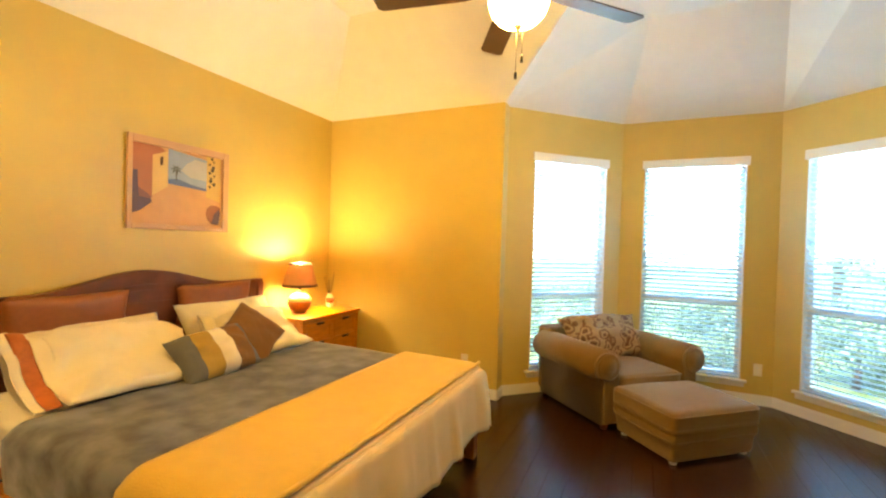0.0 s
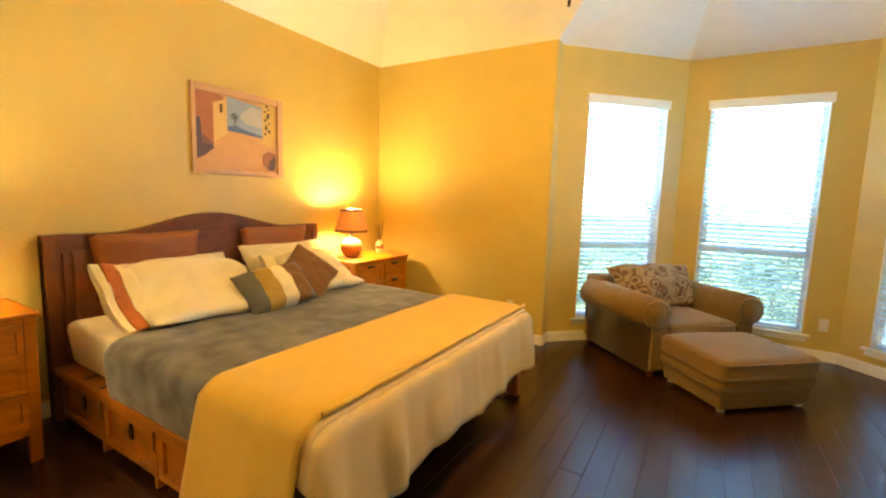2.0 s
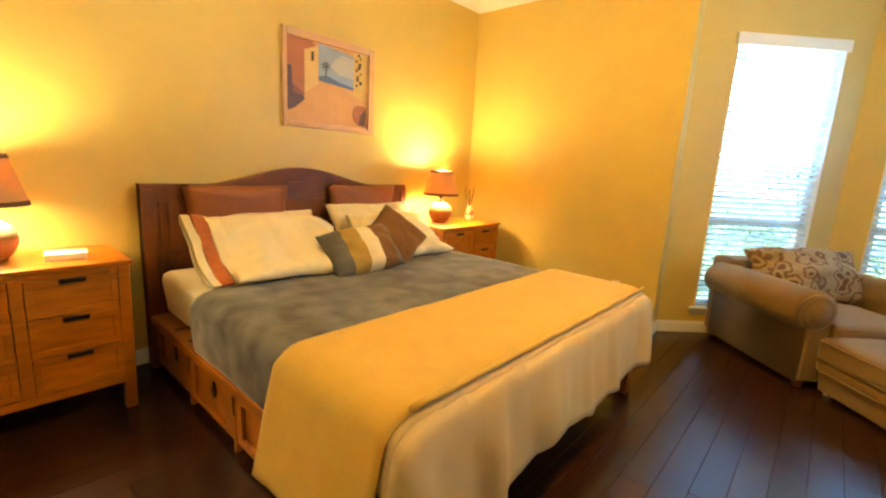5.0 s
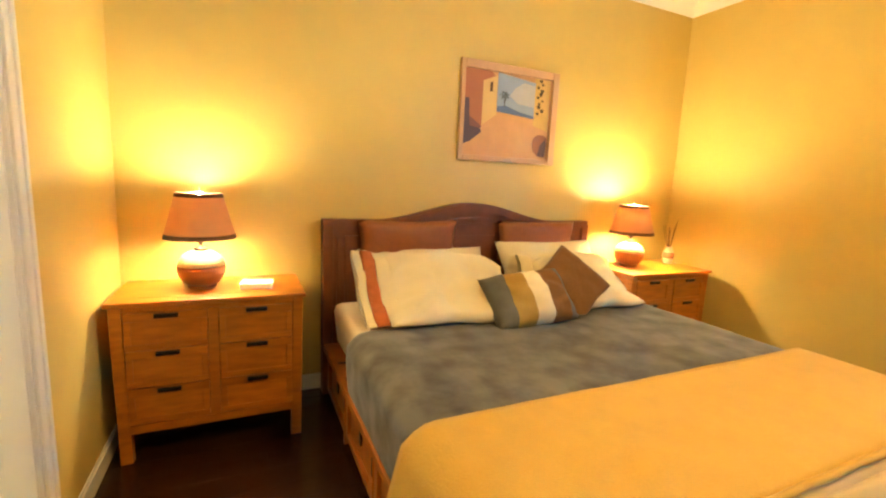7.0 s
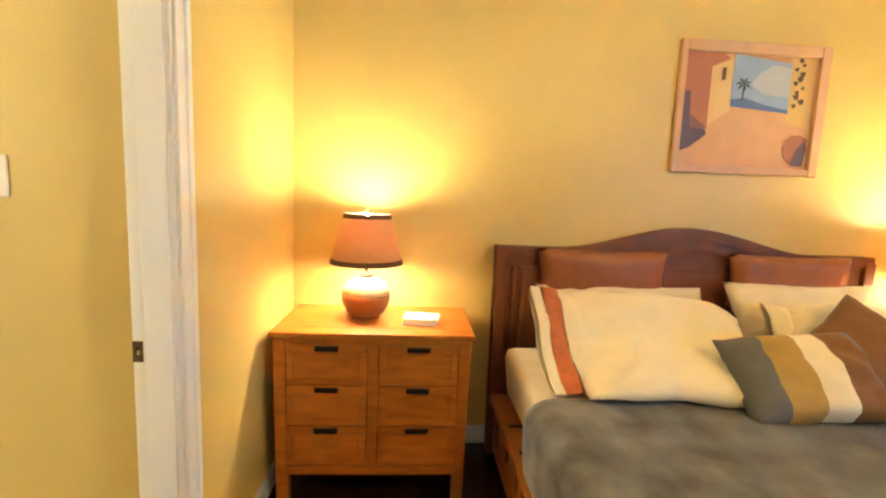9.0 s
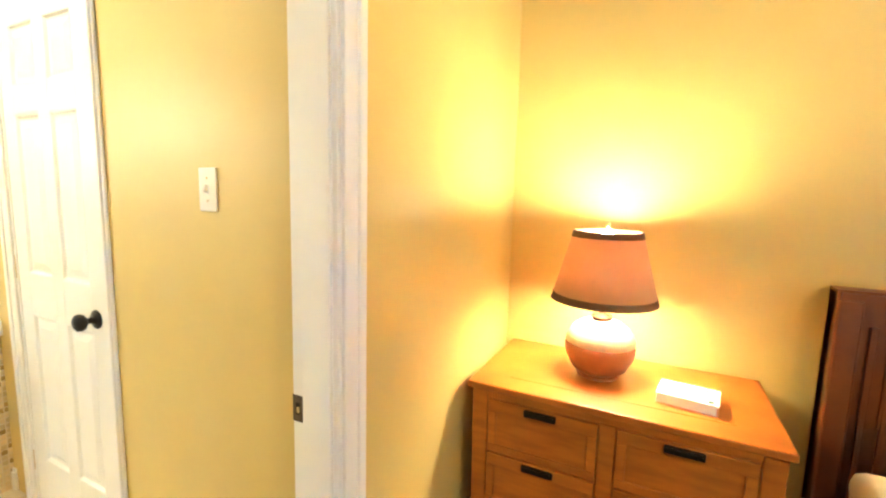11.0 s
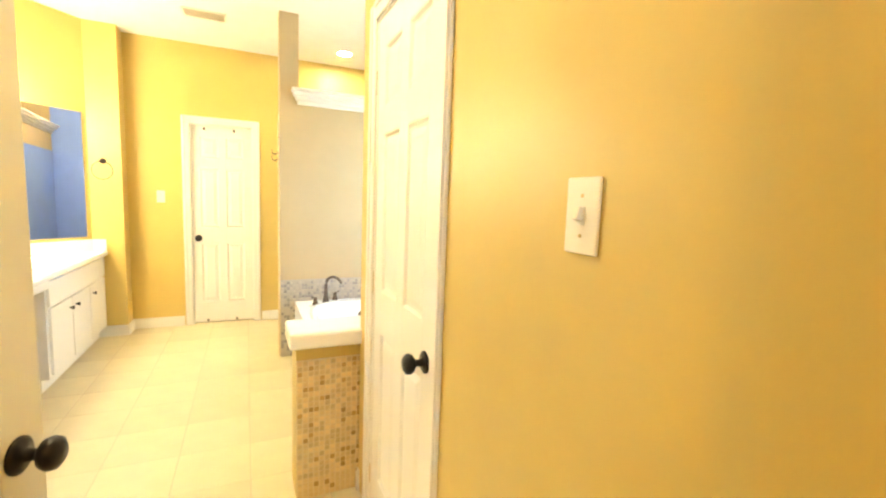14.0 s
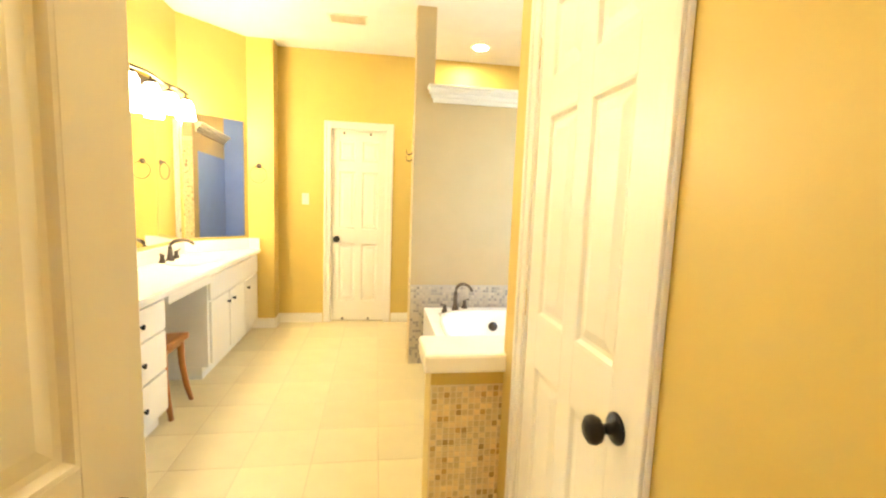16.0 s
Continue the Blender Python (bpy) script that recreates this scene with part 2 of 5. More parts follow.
def cushion(w, d, h, puff=1.0, sag=0.0, cuts=14, seed=0, crease=0.012, power=2.6):
    """A filled pillow lying flat: full in the middle, pinched along its seam and out at its corners."""
    bm = bmesh.new()
    bmesh.ops.create_grid(bm, x_segments=cuts, y_segments=cuts, size=1)
    top = list(bm.verts)
    for v in top:
        u, t = v.co.x, v.co.y
        full = max(0.0, (1 - abs(u) ** power) * (1 - abs(t) ** power)) ** 0.5
        waist = 1 - 0.07 * (1 - abs(t)) * abs(u) ** 3, 1 - 0.07 * (1 - abs(u)) * abs(t) ** 3
        ripple = crease * (noise.noise(Vector((u * 2.3 + seed * 7.1, t * 2.3, seed * 3.3))) + 0.55 * noise.noise(Vector((u * 6.1 + seed * 2.1, t * 4.1, seed))) * (0.3 + abs(u)) - 0.5 * abs(noise.noise(Vector((u * 3.7 - t * 2.9, t * 1.3 + u, seed * 1.7)))))
        v.co = Vector((u * w / 2 * waist[0], t * d / 2 * waist[1], full * h / 2 * puff + ripple * full + 0.004))
    low = bmesh.ops.duplicate(bm, geom=bm.faces[:] + bm.edges[:] + bm.verts[:])
    for g in low["geom"]:
        if isinstance(g, bmesh.types.BMVert):
            g.co.z = -g.co.z * (1 - sag)
        if isinstance(g, bmesh.types.BMFace):
            g.normal_flip()
    bmesh.ops.remove_doubles(bm, verts=bm.verts, dist=0.0085)
    for f in bm.faces:
        f.smooth = True
    return bm


def solid(outline, depth, m, bevel=0.0):
    """A plate of that depth from a flat outline in x and y."""
    bm = bmesh.new()
    f = bm.faces.new([bm.verts.new((x, y, 0)) for x, y in outline])
    got = bmesh.ops.extrude_face_region(bm, geom=[f])
    for g in got["geom"]:
        if isinstance(g, bmesh.types.BMVert):
            g.co.z += depth
    bmesh.ops.recalc_face_normals(bm, faces=bm.faces)
    if bevel:
        bmesh.ops.bevel(bm, geom=[e for e in bm.edges if abs(e.verts[0].co.z - e.verts[1].co.z) < 1e-6], offset=bevel, segments=2, affect="EDGES")
    bmesh.ops.transform(bm, matrix=m, verts=bm.verts)
    return bm


def mesh(name, bm, mat, smooth=False):
    data = bpy.data.meshes.new(name)
    if smooth:
        for f in bm.faces:
            f.smooth = True
    bm.to_mesh(data)
    bm.free()
    data.materials.append(M[mat])
    return data


def part(name, bm, mat, parent=None, label="", smooth=False):
    ob = new(name, mesh(name, bm, mat, smooth))
    if parent:
        ob.parent = parent
    if label:
        ob["label"] = label
    return ob


def thing(name, m, label, category, group=""):
    ob = new(name)
    ob.empty_display_size = 0.1
    ob.matrix_world = m
    return tagged(ob, label, category, group)


def structure(name, bm, mat, label, category):
    return tagged(part(name, bm, mat), label, category, kind="structure")


def upright(p, q):
    """A frame for a wall from p to q as seen from inside: x along it, y into the room, z up."""
    along = Vector((q[0] - p[0], q[1] - p[1], 0)).normalized()
    return Matrix(((along.x, along.y, 0, p[0]), (along.y, -along.x, 0, p[1]), (0, 0, 1, 0), (0, 0, 0, 1))), math.hypot(q[0] - p[0], q[1] - p[1])


def wall(name, p, q, mat, height, label, openings=(), thick=0.12, base=0.0):
    """A wall from p to q with its inner face on that line; openings: (start, end, low, high) along it."""
    m, length = upright(p, q)
    bm = bmesh.new()
    x = 0.0
    for a, b, low, high in sorted(openings):
        if a > x:
            box(bm, (x, -thick, base), (a, 0, height), m)
        if low > base:
            box(bm, (a, -thick, base), (b, 0, low), m)
        box(bm, (a, -thick, high), (b, 0, height), m)
        x = b
    box(bm, (x, -thick, base), (length, 0, height), m)
    bmesh.ops.recalc_face_normals(bm, faces=bm.faces)
    return structure(name, bm, mat, label, "wall")


def skirting(name, p, q, stops=()):
    """Baseboard along an inner wall line, broken where stops say (start, end)."""
    m, length = upright(p, q)
    bm = bmesh.new()
    x = 0.0
    for a, b in (*stops, (length, length)):
        if a - x > 0.01:
            box(bm, (x, 0, 0), (a, 0.013, 0.085), m, 0.003)
            box(bm, (x, 0.0, 0.085), (a, 0.008, 0.10), m, 0.003)
        x = b
    return structure(name, bm, "white", "white painted baseboard along the wall", "baseboard")

# ---- bedroom shell ----
HEAD = 2.05
DOOR_E, DOOR_W = -1.205, -2.148
XB, YF, BC = -2.262, -4.875, 2.78
SY = YS - 0.12
structure("floor_bedroom", one((XW - 0.1, -1.2, -0.12), (2.7, 5.7, -0.012)), "gap", "dark subfloor under the bedroom planks", "floor")
wall("wall_west", (XW, SY), (XW, YN + 0.12), "wall", PLATE, "tan yellow painted wall behind the bed")
wall("wall_north", (XW, YN), (BAY[0][0] - 0.12, YN), "wall", PLATE, "tan yellow painted bedroom wall beside the bay")
WIN = ((0.30, 1.19), (0.22, 1.135), (0.226, 1.13))
SILL, TOP = 0.23, 2.40
for n in range(3):
    a, b = WIN[n]
    wall(f"wall_bay_{n + 1}", BAY[n], BAY[n + 1], "wall", PLATE, "tan painted bay wall with a tall window", ((a, b, SILL, TOP),))
wall("wall_jog", (BAY[0][0], YN), BAY[0], "wall", PLATE, "short tan painted return wall at the bay")
wall("wall_jog_east", BAY[3], (BAY[3][0], YN), "wall", PLATE, "short tan painted return wall at the bay")
wall("wall_north_east", (BAY[3][0] + 0.12, YN), (2.55, YN), "wall", PLATE, "tan painted wall beside the bay")
wall("wall_east", (2.55, YN), (2.55, YS), "wall", PLATE, "tan painted plain bedroom wall")
wall("wall_south_east", (2.55, YS), (1.3, YS), "wall", PLATE, "tan painted plain bedroom wall")
wall("wall_entry_east", (1.3, YS - 0.12), (1.3, -1.1), "wall", PLATE, "tan painted wall of the entry recess")
wall("wall_entry_south", (1.3, -1.1), (0.0, -1.1), "wall", PLATE, "tan painted wall of the entry recess")
wall("wall_entry_west", (0.0, -1.1), (0.0, SY), "wall", PLATE, "tan painted wall of the entry recess", thick=0.08)
wall("wall_south", (0.0, YS), (XW, YS), "wall", PLATE, "tan yellow painted wall with the bathroom doorway", ((-DOOR_E, -DOOR_W, 0, HEAD),), thick=0.12)
for name, p, q, stops in (
    ("baseboard_west", (XW, YS), (XW, YN), ()), ("baseboard_north", (XW, YN), (BAY[0][0], YN), ()),
    ("baseboard_jog", (BAY[0][0], YN), BAY[0], ()), ("baseboard_bay_1", BAY[0], BAY[1], ()), ("baseboard_bay_2", BAY[1], BAY[2], ()),
    ("baseboard_bay_3", BAY[2], BAY[3], ()), ("baseboard_south", (0.0, YS), (XW, YS), ((-DOOR_E - 0.07, -DOOR_W + 0.075),)),
    ("baseboard_east", (2.55, YN), (2.55, YS), ())):
    skirting(name, p, q, stops)


def ceiling_vault():
    """Slopes from the wall plates up to a flat tray, with the bay's own slopes."""
    bm = bmesh.new()
    run = 0.9
    v = lambda *p: bm.verts.new(p)  # noqa: E731
    sw, nw, j = v(XW, YS, PLATE), v(XW, YN, PLATE), v(*BAY[0], PLATE)
    ca, cb, je = v(*BAY[1], PLATE), v(*BAY[2], PLATE), v(*BAY[3], PLATE)
    ne, se = v(2.55, YN, PLATE), v(2.55, YS, PLATE)
    tsw, tnw, tj = v(XW + run, YS + run, FLAT), v(XW + run, YN - run, FLAT), v(BAY[0][0] + run, YN - run, FLAT)
    tca, tcb, tje = v(0.03, 4.31, FLAT), v(0.97, 4.31, FLAT), v(BAY[3][0] - run, YN - run, FLAT)
    tne, tse = v(2.55 - run * 0.5, YN - run, FLAT), v(2.55 - run * 0.5, YS + run, FLAT)
    jn, jne = v(BAY[0][0], YN, PLATE), v(BAY[3][0], YN, PLATE)
    for f in ((sw, nw, tnw, tsw), (nw, jn, tj, tnw), (jn, j, tj), (j, ca, tca, tj), (ca, cb, tcb, tca), (cb, je, tje, tcb), (je, jne, tje),
              (jne, ne, tne, tje), (ne, se, tse, tne), (se, sw, tsw, tse), (tsw, tnw, tj, tca, tcb, tje, tne, tse)):
        bm.faces.new(f)
    for f in ((v(0.0, YS, PLATE), v(1.3, YS, PLATE), v(1.3, -1.1, PLATE), v(0.0, -1.1, PLATE)),):
        bm.faces.new(f)
    bmesh.ops.recalc_face_normals(bm, faces=bm.faces)
    got = bmesh.ops.extrude_face_region(bm, geom=bm.faces[:])
    for g in got["geom"]:
        if isinstance(g, bmesh.types.BMVert):
            g.co.z += 0.12
    bmesh.ops.recalc_face_normals(bm, faces=bm.faces)
    return bm


structure("ceiling_bedroom", ceiling_vault(), "ceiling", "white textured vaulted bedroom ceiling", "ceiling")


def window(n, p, q, a, b):
    """A tall single-hung window with a white frame, sill, valance and slatted blind."""
    m, _ = upright(p, q)
    w = b - a
    ob = thing(f"window_{n}", m @ Matrix.Translation((a, 0, 0)), "tall white window with a lowered slatted blind", "window")
    ob["kind"] = "structure"
    f = bmesh.new()
    for x0, x1, z0, z1 in ((0, 0.045, SILL, TOP), (w - 0.045, w, SILL, TOP), (0.045, w - 0.045, TOP - 0.045, TOP), (0.045, w - 0.045, SILL, SILL + 0.05), (0.045, w - 0.045, 0.95, 1.0)):
        box(f, (x0, -0.11, z0), (x1, -0.06, z1), None, 0.004)
    part("window_frame", f, "white", ob)
    for x0, x1 in ((0.0005, 0.011), (w - 0.011, w - 0.0005)):
        part("side_lining", one((x0, -0.059, SILL + 0.001), (x1, 0.004, TOP - 0.001), None, 0.002), "white", ob)
    part("window_sill", one((-0.05, -0.06, SILL - 0.025), (w + 0.05, 0.035, SILL), None, 0.006), "white", ob)
    part("apron", one((-0.03, 0.001, SILL - 0.07), (w + 0.03, 0.014, SILL - 0.026), None, 0.003), "white", ob)
    for z0, z1 in ((SILL + 0.05, 0.95), (1.0, TOP - 0.045)):
        g = part("pane", one((0.045, -0.087, z0), (w - 0.045, -0.083, z1)), "glass", ob)
        g.visible_shadow = False
    part("valance", one((-0.02, -0.05, TOP - 0.075), (w + 0.02, 0.02, TOP + 0.012), None, 0.006), "white", ob)
    part("bottom_rail", one((0.012, -0.052, SILL + 0.004), (w - 0.012, -0.004, SILL + 0.022), None, 0.004), "blind", ob)
    slat = one((0.013, -0.024, -0.0013), (w - 0.013, 0.024, 0.0013))
    data = mesh("slat", slat, "blind")
    z = SILL + 0.045
    while z < TOP - 0.08:
        s = new("slat", data)
        s.parent, s.matrix_local = ob, pose(0, -0.028, z, 27)
        z += 0.0445
    for x in (0.14, w - 0.14):
        part("ladder_cord", one((x - 0.002, -0.004, SILL + 0.02), (x + 0.002, -0.001, TOP - 0.08)), "white", ob)
    part("tilt_wand", tube([(0.07, -0.0, TOP - 0.08), (0.072, 0.004, TOP - 0.75)], 0.004, 6), "white", ob)
    return ob


for n in range(3):
    window(n + 1, BAY[n], BAY[n + 1], *WIN[n])


def plate(name, m, label, kind):
    ob = thing(name, m, label, kind)
    part("cover_plate", one((-0.035, 0, -0.058), (0.035, 0.006, 0.058), None, 0.003), "plate", ob)
    if kind == "switch":
        part("toggle", one((-0.005, 0.005, -0.011), (0.005, 0.018, 0.009), pose(0, 0, 0, 18), 0.002), "plate", ob)
        part("toggle_slot", one((-0.007, 0.0055, -0.014), (0.007, 0.0072, 0.014)), "white", ob)
        for z in (-0.03, 0.03):
            part("screw", lathe([(0.0035, 0), (0.003, 0.0015)], 8, pose(0, 0.0058, z, -90)), "brass", ob)
    else:
        for z in (-0.02, 0.02):
            part("socket", one((-0.016, 0.005, z - 0.013), (0.016, 0.008, z + 0.013), None, 0.004), "white", ob)
    return ob


m2, _ = upright(BAY[1], BAY[2])
plate("wall_outlet", m2 @ Matrix.Translation((1.275, 0, 0.34)), "ivory plastic wall outlet beside the bay window", "outlet")
mN, _ = upright((XW, YN), (BAY[0][0], YN))
plate("wall_outlet", mN @ Matrix.Translation((1.70, 0, 0.34)), "ivory plastic wall outlet on the yellow wall", "outlet")


# ---- bathroom shell ----
structure("floor_bathroom", one((-3.8, YF - 0.1, -0.12), (0.1, SY - 0.001, -0.0014)), "grout", "cream grout bed under the bathroom tiles", "floor")
wall("wall_switch", (XB, -1.76), (XB, SY), "wall", BC, "golden painted bathroom wall with the closet door", ((0.20, 0.84, 0, 2.04),))
wall("wall_bath_far", (-0.12, YF), (-3.7, YF), "wall", BC, "golden painted far bathroom wall with a white door", ((1.16, 1.75, 0, 2.04),))
wall("wall_vanity", (-0.12, SY), (-0.12, -4.22), "wall", BC, "golden painted wall behind the vanity")
wall("wall_vanity_angled", (-0.12, -4.22), (-0.535, -4.68), "wall", BC, "golden painted angled wall behind the vanity")
wall("wall_chase", (-0.535, -4.68), (-0.775, -4.68), "wall", BC, "golden painted chase wall beside the vanity", thick=0.19)
wall("wall_alcove_north", (-3.7, -1.76), (XB - 0.12, -1.76), "wall_plain", BC, "pale painted wall at the head of the bathtub")
wall("wall_alcove_west", (-3.7, -3.79), (-3.7, -1.64), "wall_plain", BC, "pale painted wall with the bathtub window", ((0.515, 1.615, 1.15, 2.15),))
# the blue here is daylight painted onto the wall
wall("wall_shower_west", (-3.7, YF), (-3.7, -3.79), "daylight_blue", BC, "wall beyond the wing wall, its daylight painted on in blue")
wall("wall_closet_back", (XB - 0.9, SY), (XB - 0.9, -1.64), "wall_plain", BC, "plain wall at the back of the closet", thick=0.05)
structure("wall_wing", one((-3.7, -3.79, 0), (-2.19, -3.65, 2.10)), "wall_plain", "cream painted wing wall at the end of the bathtub", "wall")
# added panel: its blue gives the mirror a daylit patch to reflect
structure("shower_panel", one((-3.69, -3.797, 0.0), (-2.25, -3.7915, 1.85)), "daylight_blue", "added panel behind the wing wall, coloured blue as daylight", "wall panel")
# unseen near-black block, so the far door's gaps look shaded
structure("far_closet_back", one((-2.05, YF - 0.30, -0.05), (-1.1, YF - 0.125, 2.2)), "gap", "near-black backing that darkens the gaps round the far door", "wall")
structure("wall_post", one((-2.19, -3.79, 0), (-2.045, -3.65, BC)), "wall_plain", "cream painted post rising to the ceiling", "wall")
structure("ceiling_bathroom", one((-3.9, YF - 0.1, BC), (0.05, SY, BC + 0.1)), "ceiling", "white painted flat bathroom ceiling", "ceiling")
for name, p, q, stops in (
    ("baseboard_switch", (XB, -1.76), (XB, SY), ((0.03, 0.94),)), ("baseboard_bath_far", (-0.775, YF), (-2.8, YF), ((0.44, 1.16),)),
    ("baseboard_chase", (-0.535, -4.68), (-0.775, -4.68), ()), ("baseboard_chase_side", (-0.775, -4.68), (-0.775, YF), ())):
    skirting(name, p, q, stops)
structure("tub_window", one((-3.81, -3.3, 1.13), (-3.80, -2.1, 2.17)), "glass", "frosted bathtub window", "window").visible_shadow = False
lamp("tub_window_daylight", "AREA", look((-3.72, -2.72, 1.65), (-2.5, -2.9, 1.2)), 0.95, DAY, size=1.0, size_y=0.95)


def casing(name, m, width, height, reveal, label):
    """White door trim round an opening, with jambs and stop: x along the wall, y out of it."""
    ob = thing(name, m, label, "door trim")
    ob["kind"] = "structure"
    for x0, x1, z0, z1 in ((-0.057, 0.008, 0, height + 0.057), (width - 0.008, width + 0.057, 0, height + 0.057), (0.008, width - 0.008, height - 0.008, height + 0.057)):
        b = one((x0, 0, z0), (x1, 0.011, z1), None, 0.003)
        if x1 - x0 < 0.08:
            box(b, (x0 + (0.006 if x0 < 0 else 0.037), 0, z0), (x0 + (0.028 if x0 < 0 else 0.059), 0.019, z1 - 0.012), None, 0.004)
        else:
            box(b, (x0, 0, z0 + 0.04), (x1, 0.019, z1 - 0.006), None, 0.004)
        part("trim_board", b, "white", ob)
    for x0, x1, z0, z1 in ((0.0005, 0.018, 0, height), (width - 0.018, width - 0.0005, 0, height), (0.018, width - 0.018, height - 0.018, height - 0.0005)):
        part("jamb", one((x0, -reveal, z0), (x1, 0, z1), None, 0.002), "white", ob)
    return ob


def panel_door(m, width, height, hinge_left, label, name, knob_side=1, ball=True):
    """A white six-panel door, x along its width from the hinge, its face towards +y."""
    ob = thing(name, m, label, "door")
    t = 0.035
    stile = 0.105 if width > 0.8 else width * 0.15
    xs = (0.0, stile, width * 0.445, width * 0.555, width - stile, width)
    zs = (0.01, 0.22, 0.84, 1.00, 1.60, 1.70, height - 0.115, height)
    bm = bmesh.new()
    box(bm, (0, -t + 0.011, 0.01), (width, -0.011, height))
    for y0, y1 in ((-0.013, 0.0), (-t, -t + 0.013)):
        for k in (0, 2, 4):
            box(bm, (xs[k], y0, zs[0]), (xs[k + 1], y1, zs[-1]), None, 0.0015)
        for k in (0, 2, 4, 6):
            for c in (1, 3):
                box(bm, (xs[c], y0, zs[k]), (xs[c + 1], y1, zs[k + 1]), None, 0.0015)
    part("slab", bm, "white", ob)
    for y, s in ((-0.011, 1), (-t + 0.011, -1)):
        for k in (1, 3, 5):
            for c in (1, 3):
                x0, x1, z0, z1 = xs[c], xs[c + 1], zs[k], zs[k + 1]
                b = bmesh.new()
                loops = []
                for inset, depth in ((0.0, 0.0108), (0.006, 0.0100), (0.014, 0.0012), (0.024, 0.0008), (0.050, 0.0082)):
                    yy = y + depth * s
                    loops.append([b.verts.new(q) for q in ((x0 + inset, yy, z0 + inset), (x1 - inset, yy, z0 + inset), (x1 - inset, yy, z1 - inset), (x0 + inset, yy, z1 - inset))])
                for lo, hi in zip(loops, loops[1:]):
                    for k4 in range(4):
                        b.faces.new((lo[k4], lo[(k4 + 1) % 4], hi[(k4 + 1) % 4], hi[k4]))
                b.faces.new(loops[-1])
                bmesh.ops.recalc_face_normals(b, faces=b.faces)
                part("panel", b, "white", ob)
    for s in (1, -1):
        kn = part("door_knob", lathe([(0.0, 0.0), (0.033, 0.0), (0.033, 0.004), (0.026, 0.009), (0.012, 0.012), (0.010, 0.028), (0.016, 0.034), (0.026, 0.040), (0.030, 0.050), (0.028, 0.060), (0.018, 0.067), (0.0, 0.069)], 24,
                  pose(width - 0.065, 0.0 if s > 0 else -t, 0.89, -90 * s)), "black", ob, "round oil-rubbed bronze knob")
    part("latch_plate", one((width - 0.001, -0.029, 0.876), (width + 0.0015, -0.006, 0.934), None, 0.001), "bronze", ob)
    for z in (0.20, 1.02, 1.80):
        h = tube([(-0.002, 0.004, z - 0.045), (-0.002, 0.004, z + 0.045)], 0.006, 8)
        box(h, (-0.001, -0.02, z - 0.044), (0.012, 0.0015, z + 0.044))
        part("hinge", h, "brass", ob)
    return ob


ms, _ = upright((0.0, YS), (XW, YS))
casing("doorway_bathroom", ms @ Matrix.Translation((-DOOR_E, 0, 0)), DOOR_E - DOOR_W, HEAD, 0.12, "white painted trim round the bathroom doorway")
st = bmesh.new()
box(st, (DOOR_W + 0.0182, SY + 0.036, 0), (DOOR_W + 0.028, YS - 0.012, HEAD - 0.02), None, 0.002)
structure("door_stop", st, "white", "white door stop strip on the jamb", "trim")
sp = thing("strike_plate", pose(DOOR_W + 0.0185, SY + 0.015, 0.895), "dark bronze strike plate on the door jamb", "strike plate")
part("lip", one((0, -0.015, -0.029), (0.0015, 0.012, 0.029), None, 0.0007), "bronze", sp)
# raised near-black piece: the hole's shade as colour
part("latch_hole", one((0.0012, -0.006, -0.013), (0.0022, 0.005, 0.013)), "gap", sp)
part("catch", one((0.0020, -0.003, -0.009), (0.0028, 0.004, 0.004)), "brass", sp)
panel_door(pose(DOOR_E - 0.004, SY - 0.03, 0, 0, 0, 257.6), 0.925, 2.03, True, "white six-panel bathroom door standing wide open", "door_1")
mx, _ = upright((XB, -1.76), (XB, SY))
casing("closet_trim", mx @ Matrix.Translation((0.20, 0, 0)), 0.64, 2.04, 0.12, "white painted trim round the closet door")
panel_door(mx @ Matrix.Translation((0.205, -0.004, 0)), 0.63, 2.03, True, "white six-panel closet door, closed", "door_2")
mf, _ = upright((-0.12, YF), (-3.7, YF))
casing("far_door_trim", mf @ Matrix.Translation((1.16, 0, 0)), 0.59, 2.04, 0.12, "white painted trim round the far bathroom door")
far = panel_door(mf @ Matrix.Translation((1.745, -0.035, 0)) @ Matrix.Diagonal((-1, 1, 1, 1)), 0.58, 2.03, True, "white six-panel door, closed, at the far end", "door_3")
plate("light_switch", mx @ Matrix.Translation((1.389, 0, 1.344)), "ivory toggle light switch on the golden wall", "switch")
plate("light_switch", mf @ Matrix.Translation((0.92, 0, 1.30)), "white light switch beside the far door", "switch")


# ---- bed ----
BX0, BX1, BY0, BY1 = -3.09, -0.98, 1.25, 3.16
bed = thing("bed", pose(0, 0, 0), "king platform bed, walnut headboard, pine storage base", "bed")


def headboard_outline():
    w, pts = 2.03, [(0, 0), (2.03, 0)]
    for k in range(33):
        u = 1 - k / 32
        s = max(0.0, 1 - abs(u - 0.5) / 0.34)
        pts.append((w * u, 1.085 + 0.125 * (s * s * (3 - 2 * s)) + 0.012 * abs(u - 0.5)))
    return pts


mh = Matrix(((0, 0, 1, -3.19), (1, 0, 0, 1.20), (0, 1, 0, 0.0), (0, 0, 0, 1)))
hb = part("headboard", solid(headboard_outline(), 0.06, mh, 0.006), "dark_wood", bed)
rim = [(a, b + 0.012) for a, b in headboard_outline()[2:]] + [(a, b - 0.05) for a, b in headboard_outline()[:1:-1]]
part("top_rail", solid(rim, 0.085, mh @ Matrix.Translation((0, 0, -0.006)), 0.008), "dark_wood", hb)
line = headboard_outline()[2:]
